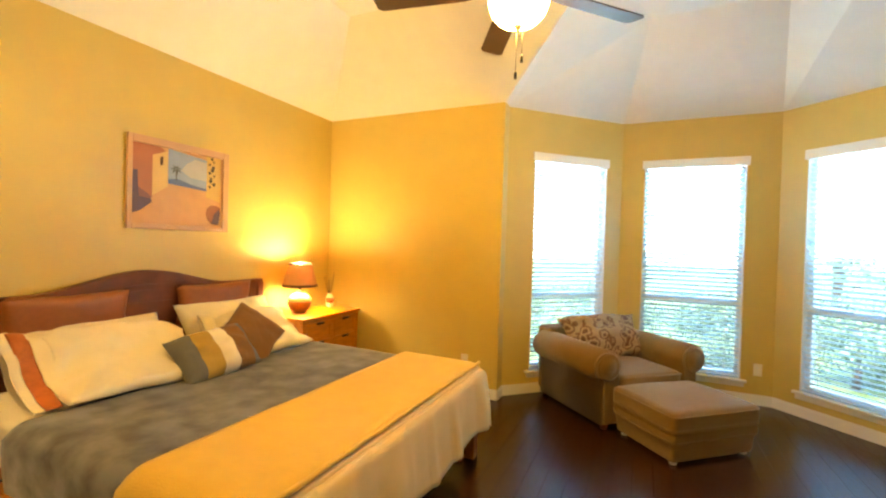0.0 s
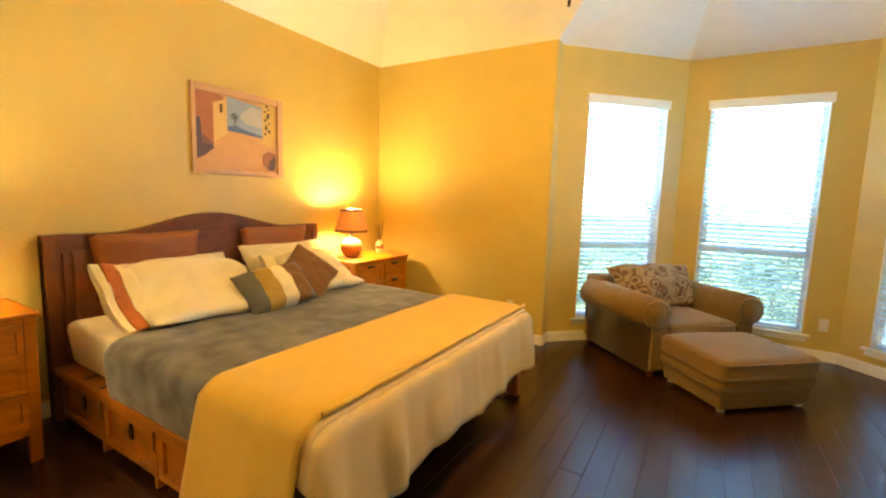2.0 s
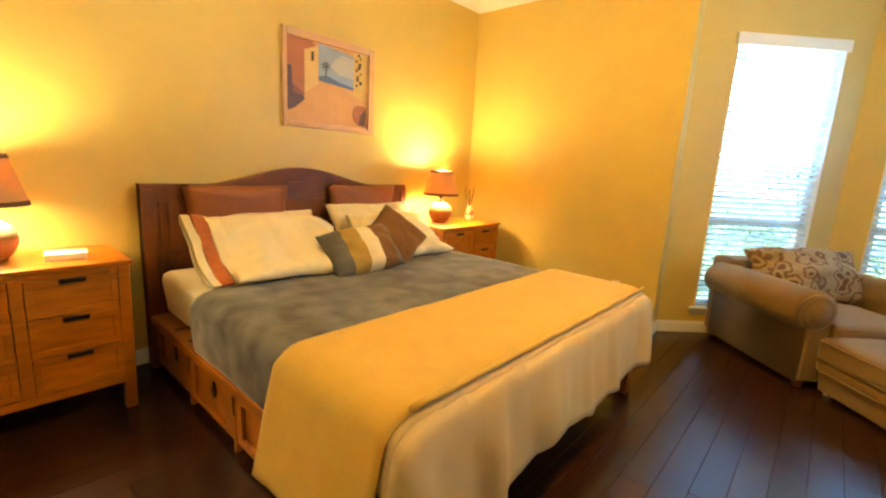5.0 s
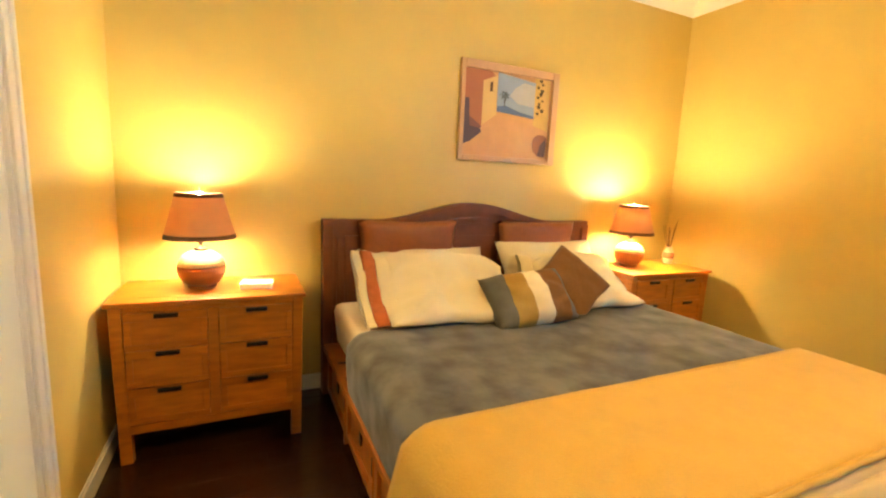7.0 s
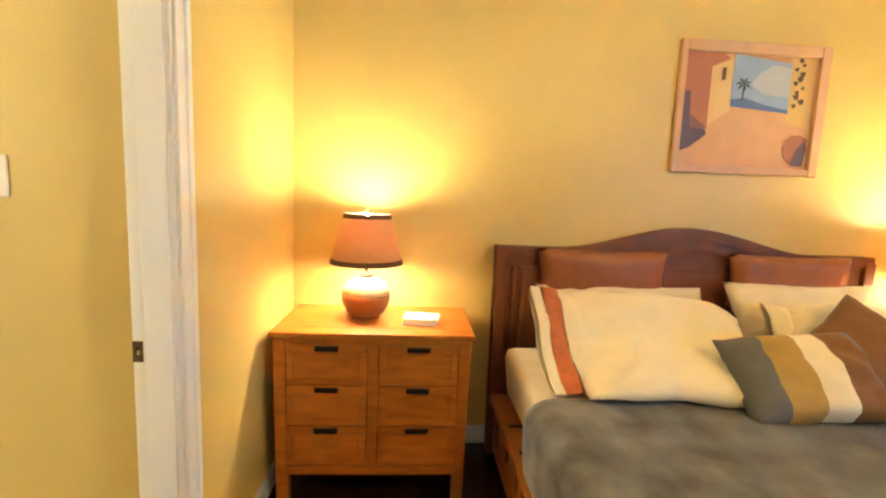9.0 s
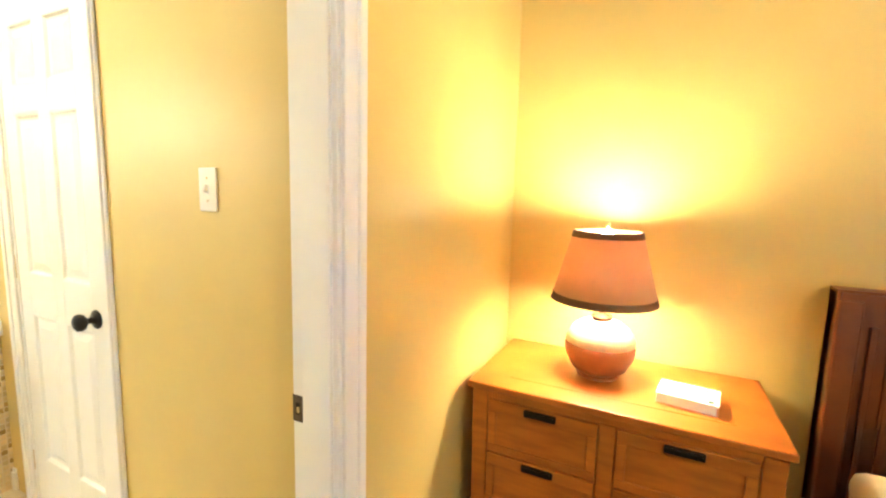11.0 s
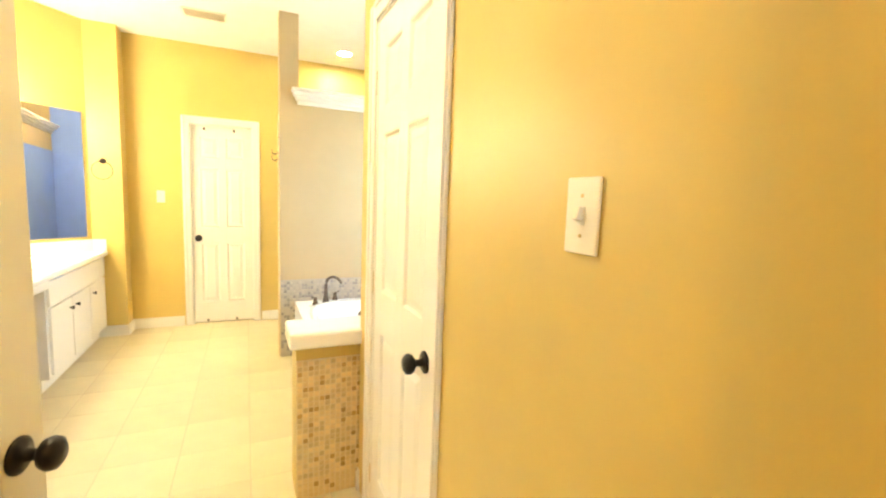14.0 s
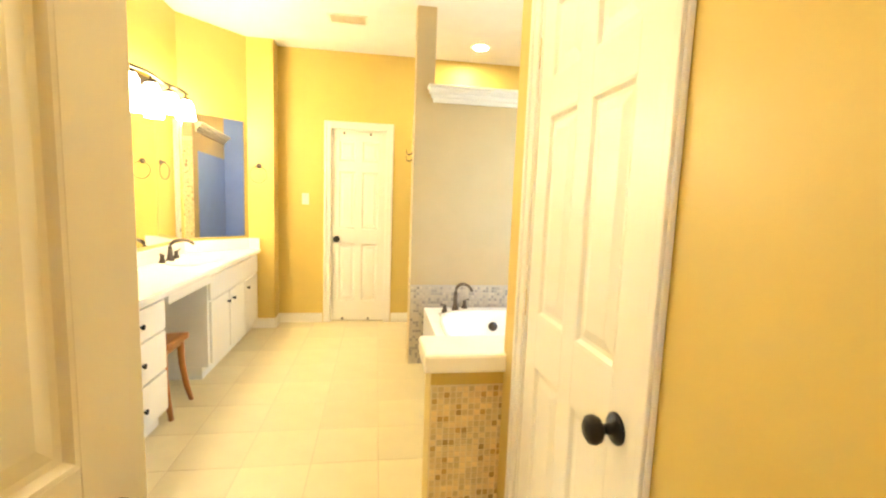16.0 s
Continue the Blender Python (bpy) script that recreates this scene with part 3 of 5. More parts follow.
for drop, thick in ((0.085, 0.074), (0.125, 0.068)):
    inner = [(a, b - drop) for a, b in line if 0.10 < a < 1.93]
    part("moulding", solid(inner + [(a, b - 0.018) for a, b in inner[::-1]], thick, mh, 0.003), "dark_wood", hb)
for y in (1.285, 1.335, 3.085):
    part("moulding", one((-3.131, y, 0.40), (-3.118, y + 0.018, 1.00), None, 0.003), "dark_wood", hb)
for y in (1.20, 3.17):
    part("post", one((-3.192, y, 0), (-3.105, y + 0.06, 1.075), None, 0.006), "dark_wood", hb)
for k in range(3):
    y0 = 1.33 + 0.62 * k
    part("carved_panel", one((-3.132, y0, 0.70), (-3.122, y0 + 0.54, 1.0), None, 0.004), "dark_wood", hb)
for y in (1.37, 2.36):
    cu = cushion(0.67, 0.30, 0.09, seed=3 + y, power=6)
    bmesh.ops.transform(cu, matrix=Matrix(((0, 0, 1, -3.075), (1, 0, 0, y + 0.365), (0, 1, 0, 0.955), (0, 0, 0, 1))), verts=cu.verts)
    part("headboard_cushion", cu, "leather", bed, "cognac leather cushion on the headboard")

LEDGE = 0.34
body = one((BX0, BY0 + 0.02, 0.02), (BX1 - 0.34, BY1 - 0.02, LEDGE - 0.03))
part("base_body", body, "pine", bed)
for y0, y1 in ((BY0 - 0.05, BY0 + 0.12), (BY1 - 0.12, BY1 + 0.055)):
    part("ledge", one((BX0, y0, LEDGE - 0.045), (BX1 + 0.03, y1, LEDGE), None, 0.006), "pine", bed)
part("foot_rail", one((BX1 - 0.06, BY0 + 0.12, LEDGE - 0.045), (BX1 + 0.03, BY1 - 0.12, LEDGE), None, 0.006), "pine", bed)
for k in range(9):
    x = -2.78 + 0.205 * k
    part("iron_strap", one((x, BY0 - 0.022, LEDGE - 0.001), (x + 0.022, BY0 + 0.075, LEDGE + 0.003), None, 0.001), "black", bed)
for k in range(4):
    x0 = BX0 + 0.03 + 0.53 * k
    x1 = min(x0 + 0.50, BX1 + 0.01)
    dr = part("drawer", one((x0, BY0 - 0.008, 0.05), (x1, BY0 + 0.022, LEDGE - 0.055), None, 0.004), "pine", bed)
    for a0, a1, c0, c1 in ((x0, x1, 0.05, 0.085), (x0, x1, LEDGE - 0.09, LEDGE - 0.055), (x0, x0 + 0.045, 0.0855, LEDGE - 0.0905), (x1 - 0.045, x1, 0.0855, LEDGE - 0.0905)):
        part("drawer_rail", one((a0, BY0 - 0.028, c0), (a1, BY0 - 0.0085, c1), None, 0.003), "pine", dr)
    xm = (x0 + x1) / 2
    part("iron_pull", solid([(-0.014, -0.035), (0.014, -0.035), (0.020, 0.0), (0.008, 0.045), (-0.008, 0.045), (-0.020, 0.0)], 0.008, Matrix(((1, 0, 0, xm), (0, 0, -1, BY0 - 0.009), (0, 1, 0, 0.185), (0, 0, 0, 1))), 0.001), "black", dr)
    part("stile", one((x1 + 0.004, BY0 - 0.032, 0.0), (x1 + 0.026, BY0 + 0.02, LEDGE - 0.046), None, 0.003), "pine", bed)
    part("iron_bracket", one((x1 + 0.007, BY0 - 0.0345, LEDGE - 0.16), (x1 + 0.023, BY0 - 0.0325, LEDGE - 0.05), None, 0.0008), "black", bed)
for x, y in ((BX0 + 0.1, BY0 + 0.1), (BX0 + 0.1, BY1 - 0.1), (BX1 - 0.1, BY0 + 0.1), (BX1 - 0.1, BY1 - 0.1)):
    part("leg", one((x - 0.04, y - 0.04, 0), (x + 0.04, y + 0.04, 0.021)), "pine", bed)

for y in (BY0 + 0.004, BY1 - 0.075):
    part("corner_post", one((BX1 - 0.06, y, 0.0), (BX1 + 0.01, y + 0.07, LEDGE - 0.046), None, 0.004), "pine", bed)
part("foot_beam", one((BX1 - 0.05, BY0 + 0.075, LEDGE - 0.12), (BX1 - 0.01, BY1 - 0.08, LEDGE - 0.046), None, 0.003), "pine", bed)
part("bed_slat_deck", one((BX1 - 0.34, BY0 + 0.03, LEDGE - 0.046), (BX1 - 0.06, BY1 - 0.03, LEDGE - 0.002)), "pine", bed)

TOPZ = 0.625
mat = thing("mattress", pose(0, 0, 0), "thick mattress in a cream fitted sheet on the base", "mattress")
mb = one((BX0 + 0.03, BY0, LEDGE), (BX1, BY1, TOPZ - 0.012), None, 0.045)
for v in mb.verts:
    low = max(0.0, TOPZ - 0.08 - v.co.z) / 0.2
    v.co.y += (0.03 if v.co.y < 2 else -0.03) * min(1.0, low) ** 1.5
part("mattress_body", mb, "sheet", mat, smooth=True)


def cover(x0, x1, y0, y1, top, drops, seed, wave=0.012, cell=0.03, folds=0.0, roll=0.05, tuck=0.0, flare=0.05, hem=0.0):
    """A bedcover: a cloth over the mattress top that hangs over its sides; drops: how far at y0, y1 and x1, with folds along the hang."""
    bm = bmesh.new()
    dy0, dy1, drop = drops
    nu = max(2, int((x1 - x0 + drop) / cell))
    nv = max(2, int((y1 - y0 + dy0 + dy1) / cell))
    grid = []
    for i in range(nu + 1):
        row = []
        for j in range(nv + 1):
            v = y0 - dy0 + (y1 - y0 + dy0 + dy1) * j / nv
            dx1 = drop * (1 + hem * (math.exp(-((v - y0) / 0.22) ** 2) - 0.25 + 0.35 * noise.noise(Vector((v * 2.3, seed, 2.0)))))
            u = x0 + (x1 - x0 + dx1) * i / nu
            n1 = noise.noise(Vector((u * 3.1, v * 3.1, seed)))
            n2 = noise.noise(Vector((u * 9.0, v * 9.0, seed + 5)))
            x, y, z = u, v, top + wave * (0.6 * n1 + 0.25 * n2)
            hang = 0.0
            for over, axis, edge, sign in ((y0 - v, 1, y0, -1), (v - y1, 1, y1, 1), (u - x1, 0, x1, 1)):
                if over > -roll:
                    a = max(0.0, over)
                    out = min(roll, (over + roll) * 0.5)
                    q = (x, y)[axis]
                    along = v if axis == 0 else u
                    fold = folds * (0.7 * math.sin(along * 17 + 5 * noise.noise(Vector((along * 1.7, seed, 0)))) + 0.9 * noise.noise(Vector((along * 9, seed, a * 2)))) * min(1, a / 0.22)
                    pos = edge + sign * (0.006 + min(a, 0.02) + flare * a + fold * sign * 0.5 + abs(fold) * 0.5 - tuck * a * a / 0.073)
                    if over > 0:
                        if axis == 1:
                            y = pos
                        else:
                            x = pos
                    hang = max(hang, a)
                    z -= 0.5 * max(0, roll + min(over, 0)) ** 2 / roll * 0.7
            if v < y0 and u > x1:
                k = math.hypot(y0 - v, u - x1)
                hang = min(k, 0.9 * (y0 - v + u - x1))
            if v > y1 and u > x1:
                k = math.hypot(v - y1, u - x1)
                hang = min(k, 0.9 * (v - y1 + u - x1))
            z -= hang * 0.97
            row.append(bm.verts.new((x, y, max(z, 0.025))))
        grid.append(row)
    for i in range(nu):
        for j in range(nv):
            bm.faces.new((grid[i][j], grid[i + 1][j], grid[i + 1][j + 1], grid[i][j + 1])).smooth = True
    return bm


def cloth(name, bm, mat_name, label, thick=0.012, category="blanket"):
    ob = part(name, bm, mat_name)
    tagged(ob, label, category)
    mod = ob.modifiers.new("thickness", "SOLIDIFY")
    mod.thickness, mod.offset = thick, 1.0
    return ob


cloth("blanket", cover(-2.43, -1.02, BY0 - 0.012, BY1 + 0.012, TOPZ - 0.004, (0.27, 0.27, 0.0), 3.0, 0.014, roll=0.06, tuck=0.025), "grey", "plush mottled grey blanket spread over the mattress", 0.012)
clo = thing("coverlet", pose(0, 0, 0), "cream coverlet hanging in folds at the bed's foot", "coverlet")
cvb = cover(-1.48, BX1 + 0.012, BY0 - 0.022, BY1 + 0.022, TOPZ + 0.008, (0.18, 0.12, 0.42), 21.0, 0.004, folds=0.036, roll=0.05, flare=0.11, hem=0.34)
for nm, flip in (("top_panel", 1), ("foot_drop", -1)):
    cp = cvb.copy()
    bmesh.ops.bisect_plane(cp, geom=cp.verts[:] + cp.edges[:] + cp.faces[:], plane_co=(BX1 + 0.016, 0, 0), plane_no=(flip, 0, 0), clear_outer=True)
    cv = part(nm, cp, "coverlet", clo)
    mod = cv.modifiers.new("thickness", "SOLIDIFY")
    mod.thickness, mod.offset = 0.006, 1.0
cvb.free()
throw = thing("throw_blanket", pose(0, 0, 0), "beige fleece throw folded across the bed's foot", "throw")
tb = part("throw_cloth", cover(-1.56, BX1 - 0.01, BY0 - 0.034, BY1 + 0.030, TOPZ + 0.020, (0.42, 0.10, 0.0), 8.0, 0.006, folds=0.018, roll=0.06, flare=0.20), "throw", throw)
mod = tb.modifiers.new("thickness", "SOLIDIFY")
mod.thickness, mod.offset = 0.012, 1.0
part("hem", tube([(BX1 - 0.004, BY0 + 0.02 + (BY1 - BY0) * k / 30, TOPZ + 0.022 + 0.003 * math.sin(k * 1.7)) for k in range(31)], 0.011, 8), "throw", throw, smooth=True)


def lay(bm, m):
    bmesh.ops.transform(bm, matrix=m, verts=bm.verts)
    return bm


def stand(x, y, z, lean, turn=0.0, roll=0.0):
    """A pillow leaning back on the headboard: its width along y, its face towards +x."""
    return Matrix.Translation((x, y, z)) @ Matrix.Rotation(radians(turn), 4, "Z") @ Matrix.Rotation(radians(-lean), 4, "Y") @ Matrix.Rotation(radians(roll), 4, "X") @ Matrix(((0, 0, 1, 0), (1, 0, 0, 0), (0, 1, 0, 0), (0, 0, 0, 1)))


def pillow(name, m, w, d, h, mat_name, label, seed, category="pillow", crease=0.05):
    ob = thing(name, m, label, category)
    part("pillow_body", cushion(w, d, h, seed=seed, cuts=26, crease=crease), mat_name, ob, smooth=True)
    return ob


def slumped(w, d, h, seed, cuts=46, slump=0.05, ears=0.07, droop=0.06):
    """A soft sleeping pillow in its case: fullest low down, gathered at its ends, with drawn folds and loose corners."""
    bm = bmesh.new()
    bmesh.ops.create_grid(bm, x_segments=cuts, y_segments=cuts // 2, size=1)
    for v in bm.verts:
        u, t = v.co.x, v.co.y
        full = max(0.0, (1 - abs(u) ** 3.4) * (1 - abs(t) ** 3.0)) ** 0.62
        full *= 1 - 0.22 * t
        n1 = noise.noise(Vector((u * 1.9 + seed, t * 1.7, seed * 2.3)))
        fan_ = math.atan2(t + 1.3, u + 1.25)
        gather = math.exp(-((u + 0.72) / 0.26) ** 2) * math.sin(21 * fan_ + 3 * n1)
        gather += 0.7 * math.exp(-((u - 0.80) / 0.22) ** 2) * math.sin(9 * t + 4 * n1 + seed)
        drawn = -max(0.0, 1 - 7 * abs(noise.noise(Vector((u * 1.5 - t * 1.2, t * 1.9 + u * 0.6, seed * 1.7))))) * (0.4 + 0.6 * abs(u))
        hem = math.exp(-((t + 0.95) / 0.20) ** 2) * math.sin(7 * u + 2 * n1 + seed)
        z = full * (h / 2 + 0.045 * n1 + 0.024 * drawn + 0.022 * gather) + 0.004
        x = u * w / 2 * (1 + ears * abs(t) ** 4 * abs(u) ** 4 - 0.03 * (1 - t * t) * abs(u))
        y = t * d / 2 * (1 + ears * abs(t) ** 4 * abs(u) ** 4 - 0.05 * (1 - u * u) * (t > 0)) + 0.010 * hem * abs(t)
        y += 0.035 * noise.noise(Vector((u * 2.1, t, seed * 3.1))) * abs(t) ** 2 - droop * abs(u) ** 3 * (t + 1) / 2
        x += 0.020 * noise.noise(Vector((t * 2.4, u, seed * 5.3))) * abs(u) ** 3
        v.co = Vector((x, y, z))
    low = bmesh.ops.duplicate(bm, geom=bm.faces[:] + bm.edges[:] + bm.verts[:])
    for g in low["geom"]:
        if isinstance(g, bmesh.types.BMVert):
            g.co.z = -g.co.z * 0.8
        if isinstance(g, bmesh.types.BMFace):
            g.normal_flip()
    bmesh.ops.remove_doubles(bm, verts=bm.verts, dist=0.0085)
    for v in bm.verts:
        v.co.z += slump * min(1.2, max(0.0, 0.1 - v.co.y / (d / 2))) ** 2
    for f in bm.faces:
        f.smooth = True
    return bm


def case_end(x0, x1, d0, d1, h0, h1, seed, lift=0.0):
    """A stretch of the open end of a pillowcase: a flattened, wavy sleeve."""
    bm = bmesh.new()
    rows = []
    for i in range(7):
        f = i / 6
        d, h = d0 + (d1 - d0) * f, h0 + (h1 - h0) * f
        row = []
        for k in range(48):
            a = math.tau * k / 48
            c, q = math.cos(a), math.sin(a)
            y = d / 2 * math.copysign(abs(c) ** 0.7, c)
            z = h / 2 * math.copysign(abs(q) ** 0.8, q) + 0.010 * noise.noise(Vector((y * 9, x0 * 5 + f, seed))) + lift * max(0.0, -y / (d / 2)) ** 2
            row.append(bm.verts.new((x0 + (x1 - x0) * f + 0.012 * noise.noise(Vector((y * 7, seed, 1.0))), y, z)))
        rows.append(row)
    for lo, hi in zip(rows, rows[1:]):
        for k in range(48):
            bm.faces.new((lo[k], lo[(k + 1) % 48], hi[(k + 1) % 48], hi[k])).smooth = True
    bmesh.ops.recalc_face_normals(bm, faces=bm.faces)
    bmesh.ops.solidify(bm, geom=bm.faces[:], thickness=0.003)
    return bm


def sleeper(m, w, d, h, label, seed, slump=0.15):
    ob = thing("bed_pillow", m, label, "pillow")
    part("pillow_body", slumped(w, d, h, seed, slump=slump, ears=0.03, droop=0.09), "sheet", ob)
    return ob


pillow("bed_pillow", stand(-2.97, 1.83, 0.74, 32), 0.86, 0.44, 0.16, "sheet", "cream sham pillow against the headboard", 1)
pillow("bed_pillow", stand(-2.96, 2.78, 0.77, 28), 0.84, 0.44, 0.16, "sheet", "cream sham pillow against the headboard", 2)
big = sleeper(stand(-2.70, 1.83, 0.735, 40, 5, -4), 0.84, 0.53, 0.25, "large cream pillow, its case ending in a rust band", 4)
part("case_end", case_end(-0.35, -0.416, 0.42, 0.49, 0.13, 0.085, 3, 0.12), "sheet", big)
part("rust_band", case_end(-0.415, -0.485, 0.49, 0.505, 0.086, 0.068, 5, 0.12), "rust", big, "rust satin band on the case")
part("case_hem", case_end(-0.484, -0.525, 0.505, 0.51, 0.068, 0.055, 7, 0.12), "sheet", big)
two = sleeper(stand(-2.70, 2.77, 0.728, 38, -5, 1), 0.68, 0.48, 0.26, "large cream pillow leaning on another", 5)
part("case_end", case_end(-0.29, -0.372, 0.40, 0.46, 0.10, 0.05, 9, 0.10), "sheet", two)
throw_p = pillow("throw_pillow", stand(-2.50, 2.57, 0.785, 40, -8, 40), 0.39, 0.39, 0.12, "brown", "brown suede throw pillow standing on its corner", 7, crease=0.012)
stripe = thing("throw_pillow", stand(-2.365, 2.17, 0.750, 46, -12, 9), "striped throw pillow in slate, tan, cream and brown", "pillow")
sb = cushion(0.49, 0.33, 0.18, seed=8, cuts=22, crease=0.03)
for f in sb.faces:
    f.smooth = True
bands = ((-0.26, -0.130, "slate"), (-0.130, -0.02, "tan"), (-0.02, 0.08, "sheet"), (0.08, 0.19, "brown"), (0.19, 0.26, "slate"))
for lo, hi, mat_name in bands:
    cp = sb.copy()
    for co, no in (((lo, 0, 0), (-1, 0, 0)), ((hi, 0, 0), (1, 0, 0))):
        bmesh.ops.bisect_plane(cp, geom=cp.verts[:] + cp.edges[:] + cp.faces[:], plane_co=co, plane_no=no, clear_outer=True)
    part("stripe", cp, mat_name, stripe)
sb.free()


# ---- nightstands ----
def nightstand(m, label):
    """Honey oak chest with six inset drawers, x along its front, y out of it."""
    ob = thing("nightstand", m, label, "nightstand", "nightstands beside the bed")
    w, d, h = 0.815, 0.465, 0.768
    part("top", one((-0.012, -d, h - 0.022), (w + 0.012, 0.012, h), None, 0.004), "oak", ob)
    part("top_inlay", one((0.10, -d + 0.08, h - 0.0005), (w - 0.10, -0.075, h + 0.0015), None, 0.001), "oak", ob)
    for x in (0.0, w - 0.05):
        for y in (-d + 0.005, -0.05):
            leg = one((x, y, 0), (x + 0.05, y + 0.045, h - 0.0225), None, 0.003)
            for v in leg.verts:
                if v.co.z < 0.05:
                    v.co.x += 0.012 if x == 0 else -0.012
            part("leg", leg, "oak", ob)
    part("case", one((0.02, -d + 0.02, 0.15), (w - 0.02, -0.012, h - 0.023)), "oak", ob)
    for z0, z1 in ((0.145, 0.185), (h - 0.045, h - 0.0235)):
        part("rail", one((0.051, -0.0115, z0), (w - 0.051, -0.004, z1), None, 0.002), "oak", ob)
    part("stile", one((w / 2 - 0.022, -0.0115, 0.186), (w / 2 + 0.022, -0.005, h - 0.046), None, 0.002), "oak", ob)
    for c in range(2):
        for r in range(3):
            x0 = 0.056 + c * (w / 2 - 0.03)
            x1 = x0 + w / 2 - 0.082
            z0 = 0.192 + r * 0.177
            z1 = z0 + 0.170
            dr = part("drawer", one((x0, -0.012, z0), (x1, -0.008, z1)), "oak", ob)
            for a0, a1, c0, c1 in ((x0, x1, z0, z0 + 0.024), (x0, x1, z1 - 0.038, z1), (x0, x0 + 0.026, z0 + 0.0245, z1 - 0.0385), (x1 - 0.026, x1, z0 + 0.0245, z1 - 0.0385)):
                part("drawer_rail", one((a0, -0.0078, c0), (a1, -0.001, c1), None, 0.002), "oak", dr)
            xm = (x0 + x1) / 2
            pull = one((xm - 0.048, -0.001, z1 - 0.026), (xm + 0.048, 0.010, z1 - 0.004), None, 0.004)
            box(pull, (xm - 0.042, 0.008, z1 - 0.012), (xm + 0.042, 0.018, z1 - 0.004), None, 0.003)
            part("cup_pull", pull, "black", dr)
    return ob


def facing_east(x, y):
    return Matrix(((0, 1, 0, x), (-1, 0, 0, y + 0.815), (0, 0, 1, 0), (0, 0, 0, 1)))


ns = nightstand(facing_east(-2.715, 0.225), "honey oak six-drawer nightstand with black cup pulls")
copy_thing(ns, facing_east(-2.655, 3.265))


def table_lamp(m):
    ob = thing("table_lamp", m, "lit table lamp, terracotta pot base, parchment drum shade", "lamp", "table lamps beside the bed")
    part("foot", lathe([(0.0, 0.0), (0.062, 0.0), (0.066, 0.006), (0.060, 0.014)], 32), "pot", ob)
    part("pot_base", lathe([(0.058, 0.012), (0.085, 0.03), (0.106, 0.07), (0.110, 0.095), (0.108, 0.115)], 32), "pot", ob)
    part("pot_band", lathe([(0.1085, 0.114), (0.104, 0.135), (0.088, 0.162), (0.062, 0.180), (0.030, 0.190)], 32), "pot_band", ob)
    part("neck", lathe([(0.030, 0.189), (0.034, 0.196), (0.032, 0.203), (0.012, 0.206), (0.008, 0.225), (0.018, 0.229), (0.018, 0.260), (0.010, 0.262)], 20), "bronze", ob)
    part("bulb", lathe([(0.0, 0.262), (0.013, 0.264), (0.013, 0.335), (0.020, 0.352)] + [(0.037 * math.sin(a), 0.437 - 0.037 * math.cos(a)) for a in np.linspace(0.75, 3.0, 9)] + [(0.0, 0.474)], 20), "bulbglow", ob)
    r0, r1, z0, z1 = 0.163, 0.104, 0.254, 0.474
    at = lambda z: r0 + (r1 - r0) * (z - z0) / (z1 - z0)  # noqa: E731
    shade = lathe([(at(z0), z0), (at(z1), z1), (at(z1) - 0.002, z1), (at(z0) - 0.002, z0), (at(z0), z0)], 40)
    part("shade", shade, "shade", ob)
    for a, b in ((z0 - 0.002, z0 + 0.020), (z1 - 0.018, z1 + 0.002)):
        part("shade_trim", lathe([(at(a) + 0.0015, a), (at(b) + 0.0015, b), (at(b) - 0.003, b), (at(a) - 0.003, a), (at(a) + 0.0015, a)], 40), "shade_trim", ob)
    fin = lathe([(0.0, 0.482), (0.006, 0.483), (0.004, 0.492), (0.008, 0.501), (0.0, 0.509)], 12)
    part("finial", fin, "brass", ob)
    for k in range(3):
        a = 2 * math.pi * k / 3
        part("spider_arm", tube([(0.004 * math.cos(a), 0.004 * math.sin(a), 0.481), (0.1 * math.cos(a), 0.1 * math.sin(a), 0.470)], 0.0015, 6), "brass", ob)
    return ob


tl = table_lamp(pose(*LAMPS[0], 0, 0, 20))
second = copy_thing(tl, pose(*LAMPS[1], 0, 0, 140))
for piece in second.children:
    if piece.name.startswith("bulb"):
        piece.data = piece.data.copy()
        piece.data.materials[0] = M["bulbglow_strong"]
book = thing("book", pose(-2.88, 0.83, 0.7695, 0, 0, 82), "thick white paperback with green print on the nightstand", "book")
part("page_block", one((-0.075, -0.055, 0.003), (0.072, 0.055, 0.028), None, 0.001), "paper", book)
for z in (0.0, 0.0282):
    part("book_cover", one((-0.078, -0.058, z), (0.078, 0.058, z + 0.0028), None, 0.0008), "paper" if z else "cover", book)
M["green_ink"] = material("green_ink", (0.006, 0.07, 0.035), 0.5, 0.3, 60, 0.8)
for x0, x1, y0, y1 in ((-0.060, -0.040, -0.046, -0.036), (-0.020, 0.006, -0.044, -0.039), (0.002, 0.034, -0.048, -0.044), (0.018, 0.030, -0.041, -0.034), (0.052, 0.066, -0.050, -0.030), (-0.036, -0.026, 0.036, 0.044), (0.028, 0.036, 0.030, 0.040), (0.042, 0.050, 0.030, 0.042)):
    part("title_bar", one((x0, y0, 0.0311), (x1, y1, 0.0317)), "green_ink", book)
vase = thing("vase", pose(-2.965, 3.99, 0.7695), "small cream ceramic vase holding dried reeds", "vase")
part("vase_body", lathe([(0.0, 0), (0.028, 0), (0.032, 0.01), (0.042, 0.045), (0.044, 0.075), (0.036, 0.105), (0.022, 0.125), (0.026, 0.138), (0.022, 0.138), (0.018, 0.120), (0.0, 0.10)], 24), "pot_band", vase)
part("painted_band", lathe([(0.0425, 0.045), (0.0448, 0.075), (0.0400, 0.095)], 24), "pot", vase)
